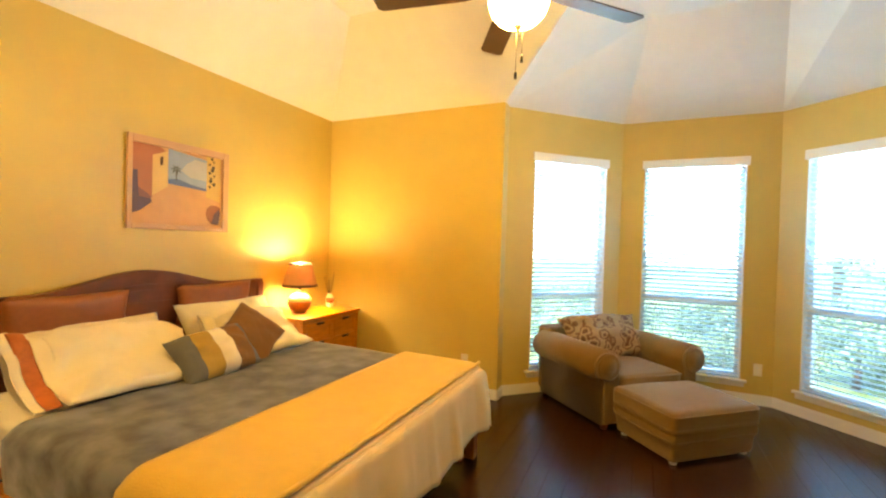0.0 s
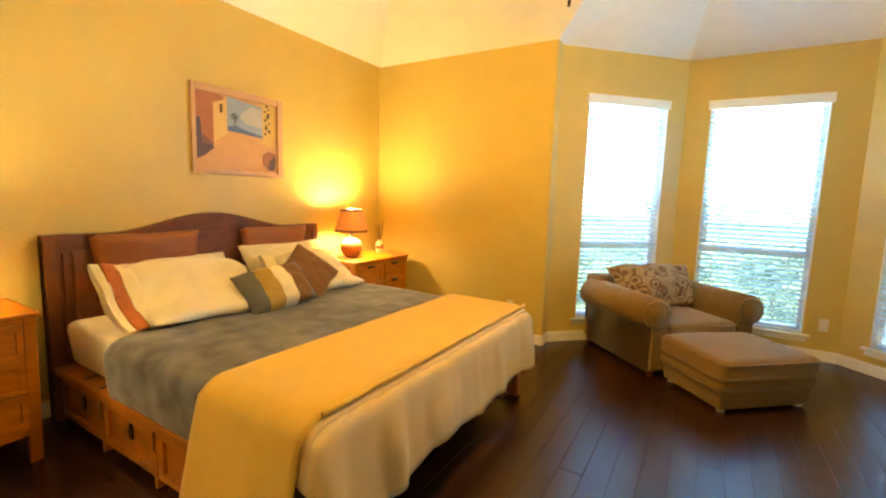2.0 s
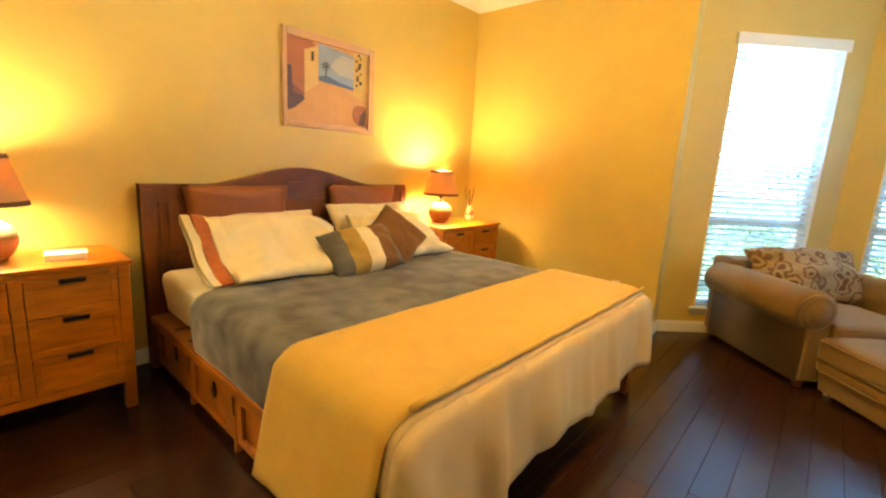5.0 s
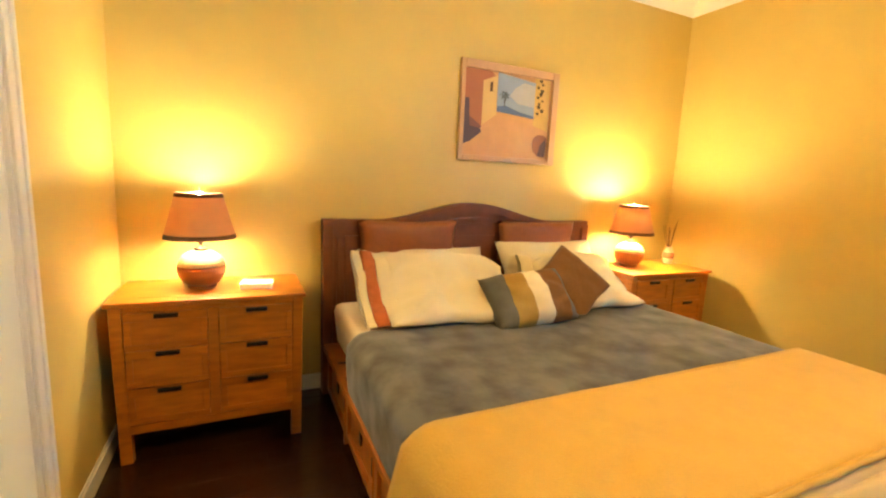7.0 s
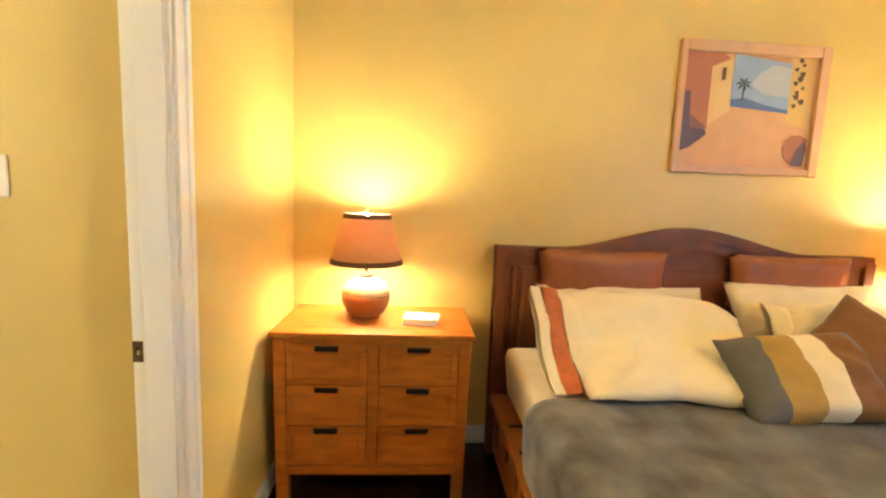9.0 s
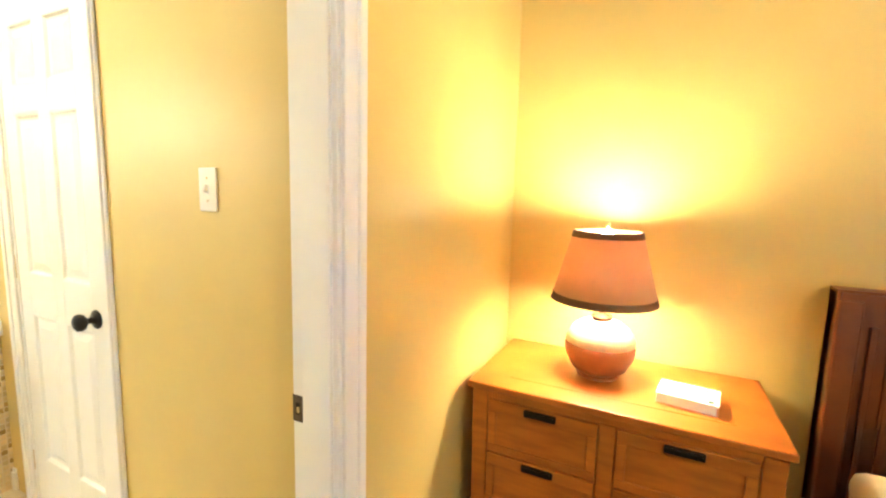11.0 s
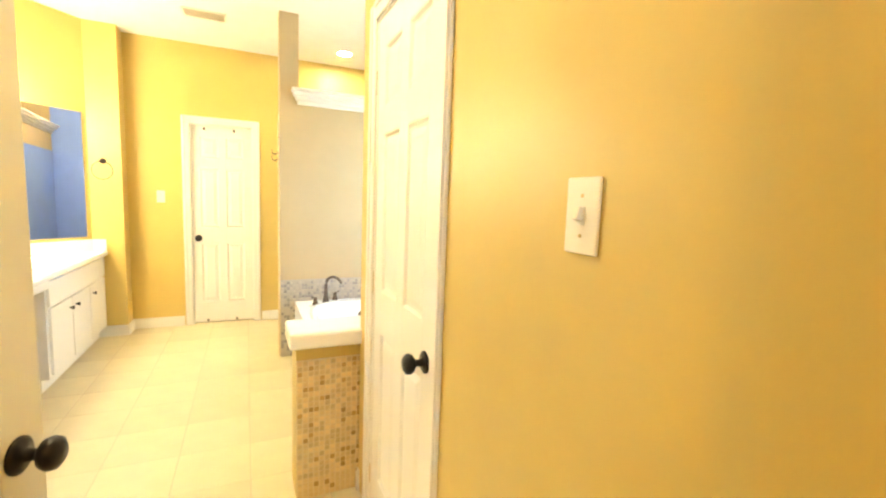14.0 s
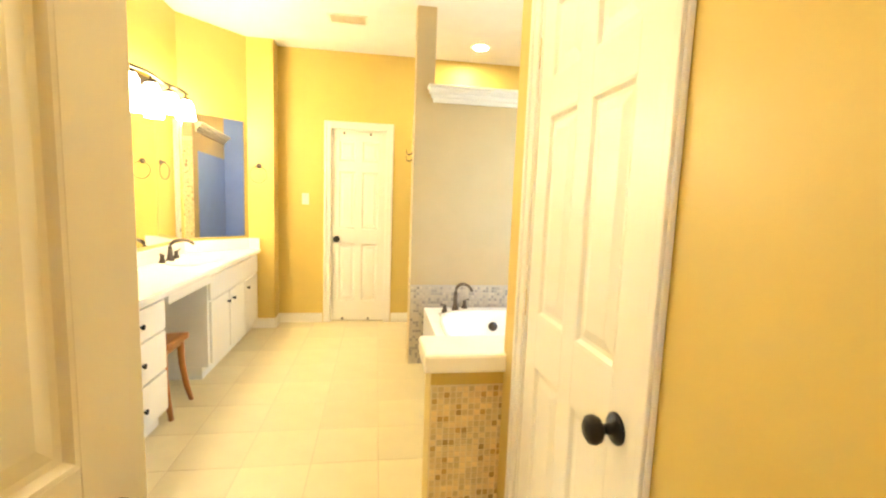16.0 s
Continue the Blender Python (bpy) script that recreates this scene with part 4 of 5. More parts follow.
for k in range(9):
    a, b = random.uniform(0, 6.28), random.uniform(0.02, 0.07)
    h = random.uniform(0.26, 0.36)
    part("dried_reed", tube([(0.006 * math.cos(a), 0.006 * math.sin(a), 0.11), (b * 0.5 * math.cos(a), b * 0.5 * math.sin(a), h * 0.6), (b * math.cos(a), b * math.sin(a), h)], 0.0022, 6, taper=0.6), "shade_trim", vase)

# ---- picture ----
pic = thing("framed_picture", Matrix(((0, 0, 1, XW + 0.002), (1, 0, 0, 2.083), (0, 1, 0, 1.497), (0, 0, 0, 1))), "blond wood framed print of an adobe courtyard by water", "picture")
PW, PH = 0.825, 0.68
for a0, a1, b0, b1 in ((0.022, 0.055, 0.018, PH), (PW - 0.055, PW, 0.018, PH), (0.0555, PW - 0.0555, 0.018, 0.055), (0.0555, PW - 0.0555, PH - 0.055, PH)):
    part("frame_rail", one((a0, b0, 0), (a1, b1, 0.028), None, 0.005), "frame", pic)


def paint(name, color, pts, lift):
    M.setdefault(name, material(name, color, 0.6, 0.5, 9, 0.82))
    part(name, solid([(0.055 + x * (PW - 0.11), 0.055 + y * (PH - 0.11)) for x, y in pts], 0.0012, Matrix.Translation((0, 0, 0.006 + 0.0013 * lift))), name, pic)


paint("courtyard_sand", (0.60, 0.34, 0.17), [(0, 0), (1, 0), (1, 1), (0, 1)], 0)
paint("sunlit_wall", (0.66, 0.46, 0.20), [(0.20, 0.36), (0.36, 0.50), (0.36, 0.96), (0.20, 0.88)], 1)
paint("rose_wall", (0.40, 0.15, 0.09), [(0.0, 0.12), (0.20, 0.34), (0.20, 0.88), (0.33, 0.95), (0.28, 1), (0, 1)], 2)
paint("plum_shade", (0.22, 0.10, 0.11), [(0.0, 0.14), (0.20, 0.34), (0.16, 0.38), (0.06, 0.46), (0.0, 0.60)], 3)
paint("violet_shadow", (0.10, 0.07, 0.12), [(0.0, 0.12), (0.0, 0.66), (0.055, 0.66), (0.07, 0.34), (0.19, 0.32), (0.20, 0.28), (0.08, 0.16)], 4)
paint("gold_wall", (0.62, 0.42, 0.14), [(0.80, 0.42), (0.98, 0.36), (0.98, 1), (0.80, 1)], 1)
paint("blue_sky", (0.27, 0.36, 0.56), [(0.36, 0.54), (0.80, 0.50), (0.80, 0.94), (0.36, 1.0)], 3)
paint("pale_cloud", (0.42, 0.44, 0.50), [(0.50, 0.74), (0.60, 0.66), (0.80, 0.64), (0.80, 0.90), (0.66, 0.92), (0.56, 0.84)], 4)
paint("dark_sea", (0.10, 0.16, 0.36), [(0.36, 0.54), (0.80, 0.50), (0.80, 0.53), (0.62, 0.565), (0.46, 0.62), (0.36, 0.60)], 5)
paint("doorway_dark", (0.10, 0.05, 0.03), [(0.275, 0.76), (0.305, 0.77), (0.305, 0.88), (0.275, 0.87)], 4)
paint("clay_jar", (0.30, 0.12, 0.07), [(0.80, 0.17), (0.82, 0.10), (0.87, 0.04), (0.96, 0.03), (0.98, 0.28), (0.93, 0.31), (0.86, 0.31), (0.81, 0.26)], 4)
paint("jar_shadow", (0.09, 0.055, 0.08), [(0.87, 0.042), (0.96, 0.035), (0.98, 0.20), (0.96, 0.26), (0.90, 0.18)], 5)
for k in range(7):
    a = radians(20 + 52 * k)
    cx, cy, r = 0.445, 0.745, 0.065
    paint("palm_frond", (0.05, 0.07, 0.06), [(cx, cy), (cx + r * 0.6 * math.cos(a - 0.25), cy + r * 0.6 * math.sin(a - 0.25)), (cx + r * math.cos(a), cy + r * math.sin(a) - 0.012), (cx + r * 0.5 * math.cos(a + 0.3), cy + r * 0.5 * math.sin(a + 0.3))], 5 + 0.4 * (k % 3))
paint("palm_trunk", (0.07, 0.07, 0.07), [(0.438, 0.60), (0.447, 0.60), (0.450, 0.745), (0.441, 0.745)], 6)
for k in range(11):
    cx, cy, r = 0.865 + 0.030 * math.sin(k * 2.3), 0.97 - 0.04 * k, 0.022 + 0.006 * math.sin(k * 5)
    paint("vine_leaf", (0.08, 0.06, 0.03), [(cx + r * math.cos(b) * (1.2 if n % 2 else 0.7), cy + r * math.sin(b)) for n, b in enumerate(math.tau * q / 7 for q in range(7))], 5 + 0.3 * (k % 4))


# ---- armchair and ottoman ----
CH = Matrix.Translation((-0.185, 4.675, 0)) @ Matrix.Rotation(radians(45), 4, "Z")  # local -y is the front, x its width
chair = thing("armchair", CH, "taupe chenille rolled-arm armchair in the bay", "armchair")


def padded(a, b, r, rings=4):
    bm = one(a, b)
    bmesh.ops.bevel(bm, geom=bm.edges[:], offset=r, segments=rings, profile=0.6, affect="EDGES")
    bmesh.ops.recalc_face_normals(bm, faces=bm.faces)
    for f in bm.faces:
        f.smooth = True
    return bm


def crowned(bm, rise, cy, hx, hy):
    """Lifts the top of a cushion towards its middle."""
    top = max(v.co.z for v in bm.verts)
    for v in bm.verts:
        if v.co.z > top - 0.03:
            v.co.z += rise * max(0.0, 1 - (v.co.x / hx) ** 2) * max(0.0, 1 - ((v.co.y - cy) / hy) ** 2)
    for f in bm.faces:
        f.smooth = True


def rolled_arm(side):
    """One arm: a straight side panel topped with an outward roll."""
    bm = bmesh.new()
    pts = [(0.0, 0.05), (0.0, 0.46)]
    for k in range(17):
        a = math.pi * 1.02 - k * (math.pi * 1.34) / 16
        pts.append((0.125 + 0.148 * math.cos(a), 0.520 + 0.132 * math.sin(a)))
    pts += [(0.17, 0.42), (0.17, 0.05)]
    pts = [(p[0] * side, p[1]) for p in pts]
    ring0 = [bm.verts.new((x, -0.46, z)) for x, z in pts]
    ring1 = [bm.verts.new((x, 0.44, z)) for x, z in pts]
    n = len(pts)
    for k in range(n):
        f = bm.faces.new((ring0[k], ring0[(k + 1) % n], ring1[(k + 1) % n], ring1[k]))
        f.smooth = True
    bm.faces.new(ring0)
    bm.faces.new(ring1)
    bmesh.ops.recalc_face_normals(bm, faces=bm.faces)
    bmesh.ops.bevel(bm, geom=[e for e in bm.edges if abs(e.verts[0].co.y - e.verts[1].co.y) < 1e-6], offset=0.018, segments=2, affect="EDGES")
    return bm


for s, x in ((-1, -0.34), (1, 0.34)):
    arm = rolled_arm(s)
    bmesh.ops.transform(arm, matrix=Matrix.Translation((x, 0, 0)), verts=arm.verts)
    arm_ob = part("arm", arm, "chair", chair)
    disc = lathe([(0.0, 0), (0.104, 0), (0.110, 0.008), (0.096, 0.014), (0.070, 0.011), (0.062, 0.020), (0.0, 0.024)], 28, Matrix.Translation((x + s * 0.122, -0.462, 0.522)) @ Matrix.Rotation(radians(90), 4, "X"))
    part("scroll_front", disc, "chair", arm_ob)
part("seat_base", padded((-0.335, -0.44, 0.05), (0.335, 0.46, 0.28), 0.02), "chair", chair)
seat = padded((-0.325, -0.47, 0.285), (0.325, 0.30, 0.435), 0.05)
bmesh.ops.subdivide_edges(seat, edges=[e for e in seat.edges if e.calc_length() > 0.2], cuts=7, use_grid_fill=True)
crowned(seat, 0.022, -0.085, 0.325, 0.385)
part("seat_cushion", seat, "chair", chair)
part("seat_welt", tube([(-0.318, -0.463, 0.41), (0.318, -0.463, 0.41)], 0.006, 8), "chair", chair)
part("front_welt", tube([(-0.335, -0.443, 0.265), (0.335, -0.443, 0.265)], 0.007, 8), "chair", chair)
back = padded((-0.49, 0.28, 0.05), (0.49, 0.53, 0.69), 0.06)
for v in back.verts:
    v.co.y += 0.06 * max(0, v.co.z - 0.3)
part("back", back, "chair", chair)
for x, y in ((-0.44, -0.40), (0.44, -0.40), (-0.42, 0.46), (0.42, 0.46)):
    part("foot", lathe([(0.026, 0.0), (0.034, 0.05)], 14, Matrix.Translation((x, y, 0))), "dark_wood", chair)


def swirl_fabric():
    m = bpy.data.materials.new("scroll_print_fabric")
    m.use_nodes = True
    n, l = m.node_tree.nodes, m.node_tree.links
    b = n["Principled BSDF"]
    b.inputs["Roughness"].default_value = 0.9
    co, wv, no, mix, ramp = (n.new(k) for k in ("ShaderNodeTexCoord", "ShaderNodeTexVoronoi", "ShaderNodeTexNoise", "ShaderNodeMix", "ShaderNodeValToRGB"))
    mp = n.new("ShaderNodeVectorMath")
    mp.operation = "MULTIPLY_ADD"
    no.inputs["Scale"].default_value = 9
    wv.inputs["Scale"].default_value = 9
    l.new(co.outputs["Object"], no.inputs["Vector"])
    mp.inputs[1].default_value = (0.10, 0.10, 0.10)
    l.new(no.outputs["Color"], mp.inputs[0])
    l.new(co.outputs["Object"], mp.inputs[2])
    l.new(mp.outputs[0], wv.inputs["Vector"])
    e = ramp.color_ramp.elements
    e[0].position, e[1].position = 0.25, 0.30
    e[0].color, e[1].color = (0.13, 0.062, 0.028, 1), (0.34, 0.235, 0.12, 1)
    for pos, col in ((0.44, (0.32, 0.22, 0.11, 1)), (0.48, (0.16, 0.08, 0.035, 1)), (0.56, (0.15, 0.075, 0.032, 1)), (0.60, (0.33, 0.23, 0.115, 1))):
        x = e.new(pos)
        x.color = col
    l.new(wv.outputs["Distance"], ramp.inputs[0])
    l.new(ramp.outputs[0], b.inputs["Base Color"])
    return m


M["scroll"] = swirl_fabric()
bc = thing("back_cushion", CH @ Matrix.Translation((0, 0.17, 0.615)) @ Matrix.Rotation(radians(-26), 4, "X") @ Matrix(((1, 0, 0, 0), (0, 0, -1, 0), (0, 1, 0, 0), (0, 0, 0, 1))), "plump cushion in brown and cream scroll print on the armchair", "cushion")
part("cushion_body", slumped(0.84, 0.46, 0.30, 12, slump=0.0, ears=0.10, droop=0.05), "scroll", bc, smooth=True)
OT = Matrix.Translation((0.345, 4.085, 0)) @ Matrix.Rotation(radians(42), 4, "Z")
ot = thing("ottoman", OT, "taupe chenille ottoman with a boxed cushion top", "ottoman")
base = padded((-0.375, -0.292, 0.022), (0.375, 0.292, 0.165), 0.022)
for v in base.verts:
    v.co.x *= 0.965 + 0.22 * v.co.z
    v.co.y *= 0.955 + 0.28 * v.co.z
part("base", base, "chair", ot)
part("band", padded((-0.392, -0.308, 0.152), (0.392, 0.308, 0.232), 0.034), "chair", ot)
lid = padded((-0.398, -0.316, 0.226), (0.398, 0.316, 0.372), 0.05)
bmesh.ops.subdivide_edges(lid, edges=[e for e in lid.edges if e.calc_length() > 0.2], cuts=9, use_grid_fill=True)
crowned(lid, 0.030, 0.0, 0.40, 0.32)
for v in lid.verts:
    w = 0.006 * noise.noise(v.co * 5)
    v.co += Vector((w, w, 0.6 * w))
part("cushion_top", lid, "chair", ot)


def round_loop(hx, hy, r, z):
    pts = []
    for sx, sy, a0 in ((1, 1, 0), (-1, 1, 90), (-1, -1, 180), (1, -1, 270)):
        for k in range(6):
            a = radians(a0 + 18 * k)
            pts.append((sx * (hx - r) + r * math.cos(a), sy * (hy - r) + r * math.sin(a), z))
    return pts + [pts[0]]


for z, g in ((0.345, 0.0), (0.246, 0.0), (0.160, -0.008)):
    part("piping", tube(round_loop(0.398 + g, 0.316 + g, 0.05, z), 0.006, 8), "chair", ot, smooth=True)
for x, y in ((-0.32, -0.24), (0.32, -0.24), (-0.32, 0.24), (0.32, 0.24)):
    part("foot", lathe([(0.024, 0.0), (0.028, 0.024)], 14, Matrix.Translation((x, y, 0))), "white", ot)

# ---- ceiling fan ----
fan = thing("ceiling_fan", pose(*FAN, 0.133), "dark-bladed ceiling fan with a lit frosted bowl", "ceiling fan")
part("canopy", lathe([(0.07, FLAT - 0.133), (0.065, FLAT - 0.165), (0.03, FLAT - 0.20), (0.0, FLAT - 0.20)], 24), "bronze", fan)
part("downrod", lathe([(0.013, FLAT - 0.195), (0.013, 2.95)], 12), "bronze", fan)
part("motor", lathe([(0.0, 2.96), (0.05, 2.955), (0.10, 2.92), (0.13, 2.87), (0.13, 2.77), (0.10, 2.72), (0.06, 2.70), (0.06, 2.645), (0.0, 2.645)], 32), "bronze", fan)
part("fitter", lathe([(0.06, 2.66), (0.10, 2.65), (0.160, 2.635), (0.160, 2.618), (0.0, 2.618)], 32), "bronze", fan)
part("light_bowl", lathe([(0.0, 2.617), (0.155, 2.617), (0.154, 2.58), (0.138, 2.535), (0.105, 2.498), (0.06, 2.478), (0.0, 2.472)], 36), "bowl", fan)
part("finial", lathe([(0.0, 2.480), (0.022, 2.474), (0.018, 2.462), (0.010, 2.452), (0.008, 2.440), (0.0, 2.438)], 16), "bronze", fan)
for k in range(5):
    a = radians(47 + 72 * k)
    turn = Matrix.Rotation(a, 4, "Z")
    bl = part("blade", solid([(0.23, -0.055), (0.30, -0.068), (0.775, -0.076), (0.80, -0.053), (0.80, 0.053), (0.775, 0.076), (0.30, 0.068), (0.23, 0.055)], 0.008, turn @ Matrix.Translation((0, 0, 2.675)) @ Matrix.Rotation(radians(11), 4, "X"), 0.002), "fan_blade", fan)
    part("blade_iron", solid([(0.10, -0.02), (0.20, -0.03), (0.30, -0.04), (0.30, 0.04), (0.20, 0.03), (0.10, 0.02)], 0.006, turn @ Matrix.Translation((0, 0, 2.687)) @ Matrix.Rotation(radians(9), 4, "X"), 0.001), "bronze", bl)
for dx, z in ((0.0, 2.19), (0.03, 2.27)):
    ch = part("pull_chain", tube([(dx, -0.02, 2.452), (dx, -0.02, z + 0.04)], 0.0018, 6), "bronze", fan)
    part("pull_fob", lathe([(0.0, z), (0.007, z + 0.003), (0.008, z + 0.03), (0.003, z + 0.045), (0.0, z + 0.046)], 10, Matrix.Translation((dx, -0.02, 0))), "black", ch)


# ---- bathroom things ----
def cabinet(name, y0, y1, fronts, label):
    """A white vanity cabinet unit on the east wall; fronts: (y0, y1, z0, z1, knob y, knob z)."""
    ob = thing(name, pose(0, 0, 0), label, "cabinet", "vanity cabinets")
    part("case", one((-0.60, y0, 0.09), (-0.125, y1, 0.757)), "white", ob)
    part("toe_kick", one((-0.555, y0 + 0.001, 0), (-0.125, y1 - 0.001, 0.089)), "white", ob)
    for a, b, c, d, ky, kz in fronts:
        f = part("cabinet_front", one((-0.619, a, c), (-0.6005, b, d), None, 0.003), "white", ob)
        if ky is not None:
            part("knob", lathe([(0.0, 0.0), (0.007, 0.0), (0.006, 0.012), (0.014, 0.018), (0.014, 0.025), (0.0, 0.029)], 14, Matrix.Translation((-0.6195, ky, kz)) @ Matrix.Rotation(radians(-90), 4, "Y")), "black", f)
    return ob


cabinet("vanity_cabinet", -2.79, -2.20, [(-2.77, -2.22, 0.58, 0.74, -2.50, 0.66), (-2.77, -2.22, 0.35, 0.565, -2.50, 0.46), (-2.77, -2.22, 0.11, 0.335, -2.50, 0.22)], "white painted drawer cabinet with black knobs")
cabinet("vanity_cabinet", -2.198, -1.55, [(-2.18, -1.88, 0.11, 0.74, -1.93, 0.6), (-1.87, -1.57, 0.11, 0.74, -1.82, 0.6)], "white painted two-door vanity cabinet with black knobs")
cabinet("vanity_cabinet", -4.675, -3.42, [(-4.66, -3.44, 0.575, 0.74, None, 0), (-3.83, -3.45, 0.11, 0.56, -3.78, 0.49), (-4.23, -3.845, 0.11, 0.56, -3.90, 0.49), (-4.65, -4.245, 0.11, 0.56, -4.30, 0.49)], "white painted three-door sink cabinet with black knobs")
top = thing("countertop", pose(0, 0, 0), "white cultured marble vanity top with backsplash", "countertop")
part("slab", solid([(-0.125, -1.54), (-0.125, -4.22), (-0.535, -4.677), (-0.645, -4.677), (-0.645, -1.54)], 0.042, Matrix.Translation((0, 0, 0.758)), 0.008), "laminate", top)
part("backsplash", one((-0.145, -4.21, 0.80), (-0.1235, -1.54, 0.905), None, 0.004), "laminate", top)
mv, lv = upright((-0.12, -4.22), (-0.535, -4.68))
part("backsplash", one((0.01, 0.003, 0.80), (lv - 0.005, 0.022, 0.905), mv, 0.004), "laminate", top)
part("side_splash", one((-0.64, -4.676, 0.80), (-0.54, -4.657, 0.905), None, 0.004), "laminate", top)
part("knee_apron", one((-0.63, -3.418, 0.705), (-0.61, -2.792, 0.757)), "white", top)
bas = part("basin_rim", lathe([(0.20, 0.0), (0.215, 0.006), (0.205, 0.010), (0.185, 0.004), (0.15, 0.0045)], 36, Matrix.Translation((-0.385, -3.78, 0.798)) @ Matrix.Diagonal((0.85, 1.15, 1, 1))), "laminate", top)
mir = thing("wall_mirror", pose(0, 0, 0), "frameless silvered mirror on the vanity wall", "mirror", "vanity mirrors")
part("mirror_glass", one((-0.128, -4.195, 0.93), (-0.1225, -1.6, 2.0), None, 0.001), "mirror", mir)
mir2 = thing("wall_mirror", pose(0, 0, 0), "frameless silvered mirror on the angled wall", "mirror", "vanity mirrors")
part("mirror_glass", one((0.02, 0.003, 0.93), (lv * 0.93, 0.008, 2.0), mv, 0.001), "mirror", mir2)
vl = thing("vanity_light", pose(0, 0, 0), "dark bronze vanity light bar with four lit frosted shades", "wall lamp")
part("back_plate", one((-0.142, -3.82, 2.05), (-0.121, -3.55, 2.13), None, 0.006), "bronze", vl)
part("bar", tube([(-0.235, -4.12 + 0.0815 * k, 2.112 + 0.008 * math.sin(k * 1.05)) for k in range(13)], 0.013, 8), "black", vl)
part("stem", tube([(-0.125, -3.685, 2.09), (-0.18, -3.685, 2.11), (-0.235, -3.685, 2.112)], 0.010, 8), "black", vl)
for k in range(4):
    y = -3.25 - 0.27 * k
    part("arm", tube([(-0.235, y, 2.114), (-0.243, y, 2.095), (-0.245, y, 2.05)], 0.009, 8), "black", vl)
    part("shade_cap", lathe([(0.0, 2.076), (0.026, 2.074), (0.040, 2.052), (0.0, 2.0515)], 18, Matrix.Translation((-0.245, y, 0))), "black", vl)
    part("shade", lathe([(0.0, 2.05), (0.035, 2.048), (0.05, 2.02), (0.062, 1.96), (0.070, 1.905), (0.0, 1.902)], 24, Matrix.Translation((-0.245, y, 0))), "vanityglow", vl)


def faucet(m, tall, label):
    ob = thing("faucet", m, label, "faucet")
    part("base", lathe([(0.0, 0), (0.030, 0), (0.026, 0.015), (0.018, 0.05), (0.015, tall * 0.55)], 18), "bronze", ob)
    pts = [(0, 0, tall * 0.5)] + [(0.09 - 0.09 * math.cos(a), 0, tall * 0.62 + tall * 0.34 * math.sin(a)) for a in np.linspace(0.1, math.pi * 0.86, 10)]
    part("spout", tube(pts, 0.014, 12, taper=0.8), "bronze", ob)
    for s in (-1, 1):
        h = part("handle", lathe([(0.0, 0), (0.026, 0), (0.022, 0.012), (0.013, 0.04), (0.016, 0.06), (0.0, 0.066)], 16, Matrix.Translation((-0.005, s * 0.115, 0))), "bronze", ob)
        part("lever", tube([(-0.005, s * 0.115, 0.058), (0.005, s * 0.165, 0.072)], 0.006, 8), "bronze", h)
    return ob


faucet(pose(-0.215, -3.78, 0.803, 0, 0, 180), 0.17, "oil-rubbed bronze sink faucet on the vanity top")
ring = thing("towel_ring", pose(-0.64, -4.677, 1.60), "oil-rubbed bronze towel ring on the chase wall", "towel ring")
part("mount", lathe([(0.0, 0), (0.025, 0), (0.023, 0.01), (0.012, 0.014), (0.010, 0.045), (0.0, 0.047)], 18, Matrix.Rotation(radians(-90), 4, "X")), "bronze", ring)
part("ring", tube([(0.078 * math.sin(a), 0.036, -0.085 + 0.078 * math.cos(a)) for a in np.linspace(0, 2 * math.pi, 25)], 0.004, 8), "bronze", ring)
hk = thing("robe_hook", pose(-2.0445, -3.72, 1.68), "oil-rubbed bronze double robe hook on the post", "hook")
part("hook_plate", one((0, -0.015, -0.03), (0.006, 0.015, 0.04), None, 0.003), "bronze", hk)
for z in (0.02, -0.03):
    part("prong", tube([(0.005, 0, z), (0.03, 0, z - 0.015), (0.05, 0, z - 0.01), (0.055, 0, z + 0.02)], 0.005, 8), "bronze", hk)
stool = thing("vanity_stool", pose(-0.40, -2.97, 0), "small cherry wood stool with a curved seat", "stool")
st_seat = one((-0.21, -0.16, 0.42), (0.21, 0.16, 0.455))
bmesh.ops.subdivide_edges(st_seat, edges=st_seat.edges[:], cuts=8, use_grid_fill=True)
for v in st_seat.verts:
    v.co.z += 0.5 * v.co.x ** 2 - 0.022
    r = (abs(v.co.x) / 0.21) ** 4
    v.co.y *= 1 - 0.25 * r
part("seat", st_seat, "stool", stool, smooth=True)
part("apron", one((-0.17, -0.12, 0.375), (0.17, 0.12, 0.425), None, 0.004), "stool", stool)
for sx in (-1, 1):
    for sy in (-1, 1):
        part("leg", tube([(sx * 0.16, sy * 0.11, 0.43), (sx * 0.165, sy * 0.115, 0.25), (sx * 0.185, sy * 0.125, 0.10), (sx * 0.205, sy * 0.14, 0.0)], 0.022, 10, taper=0.65), "stool", stool)

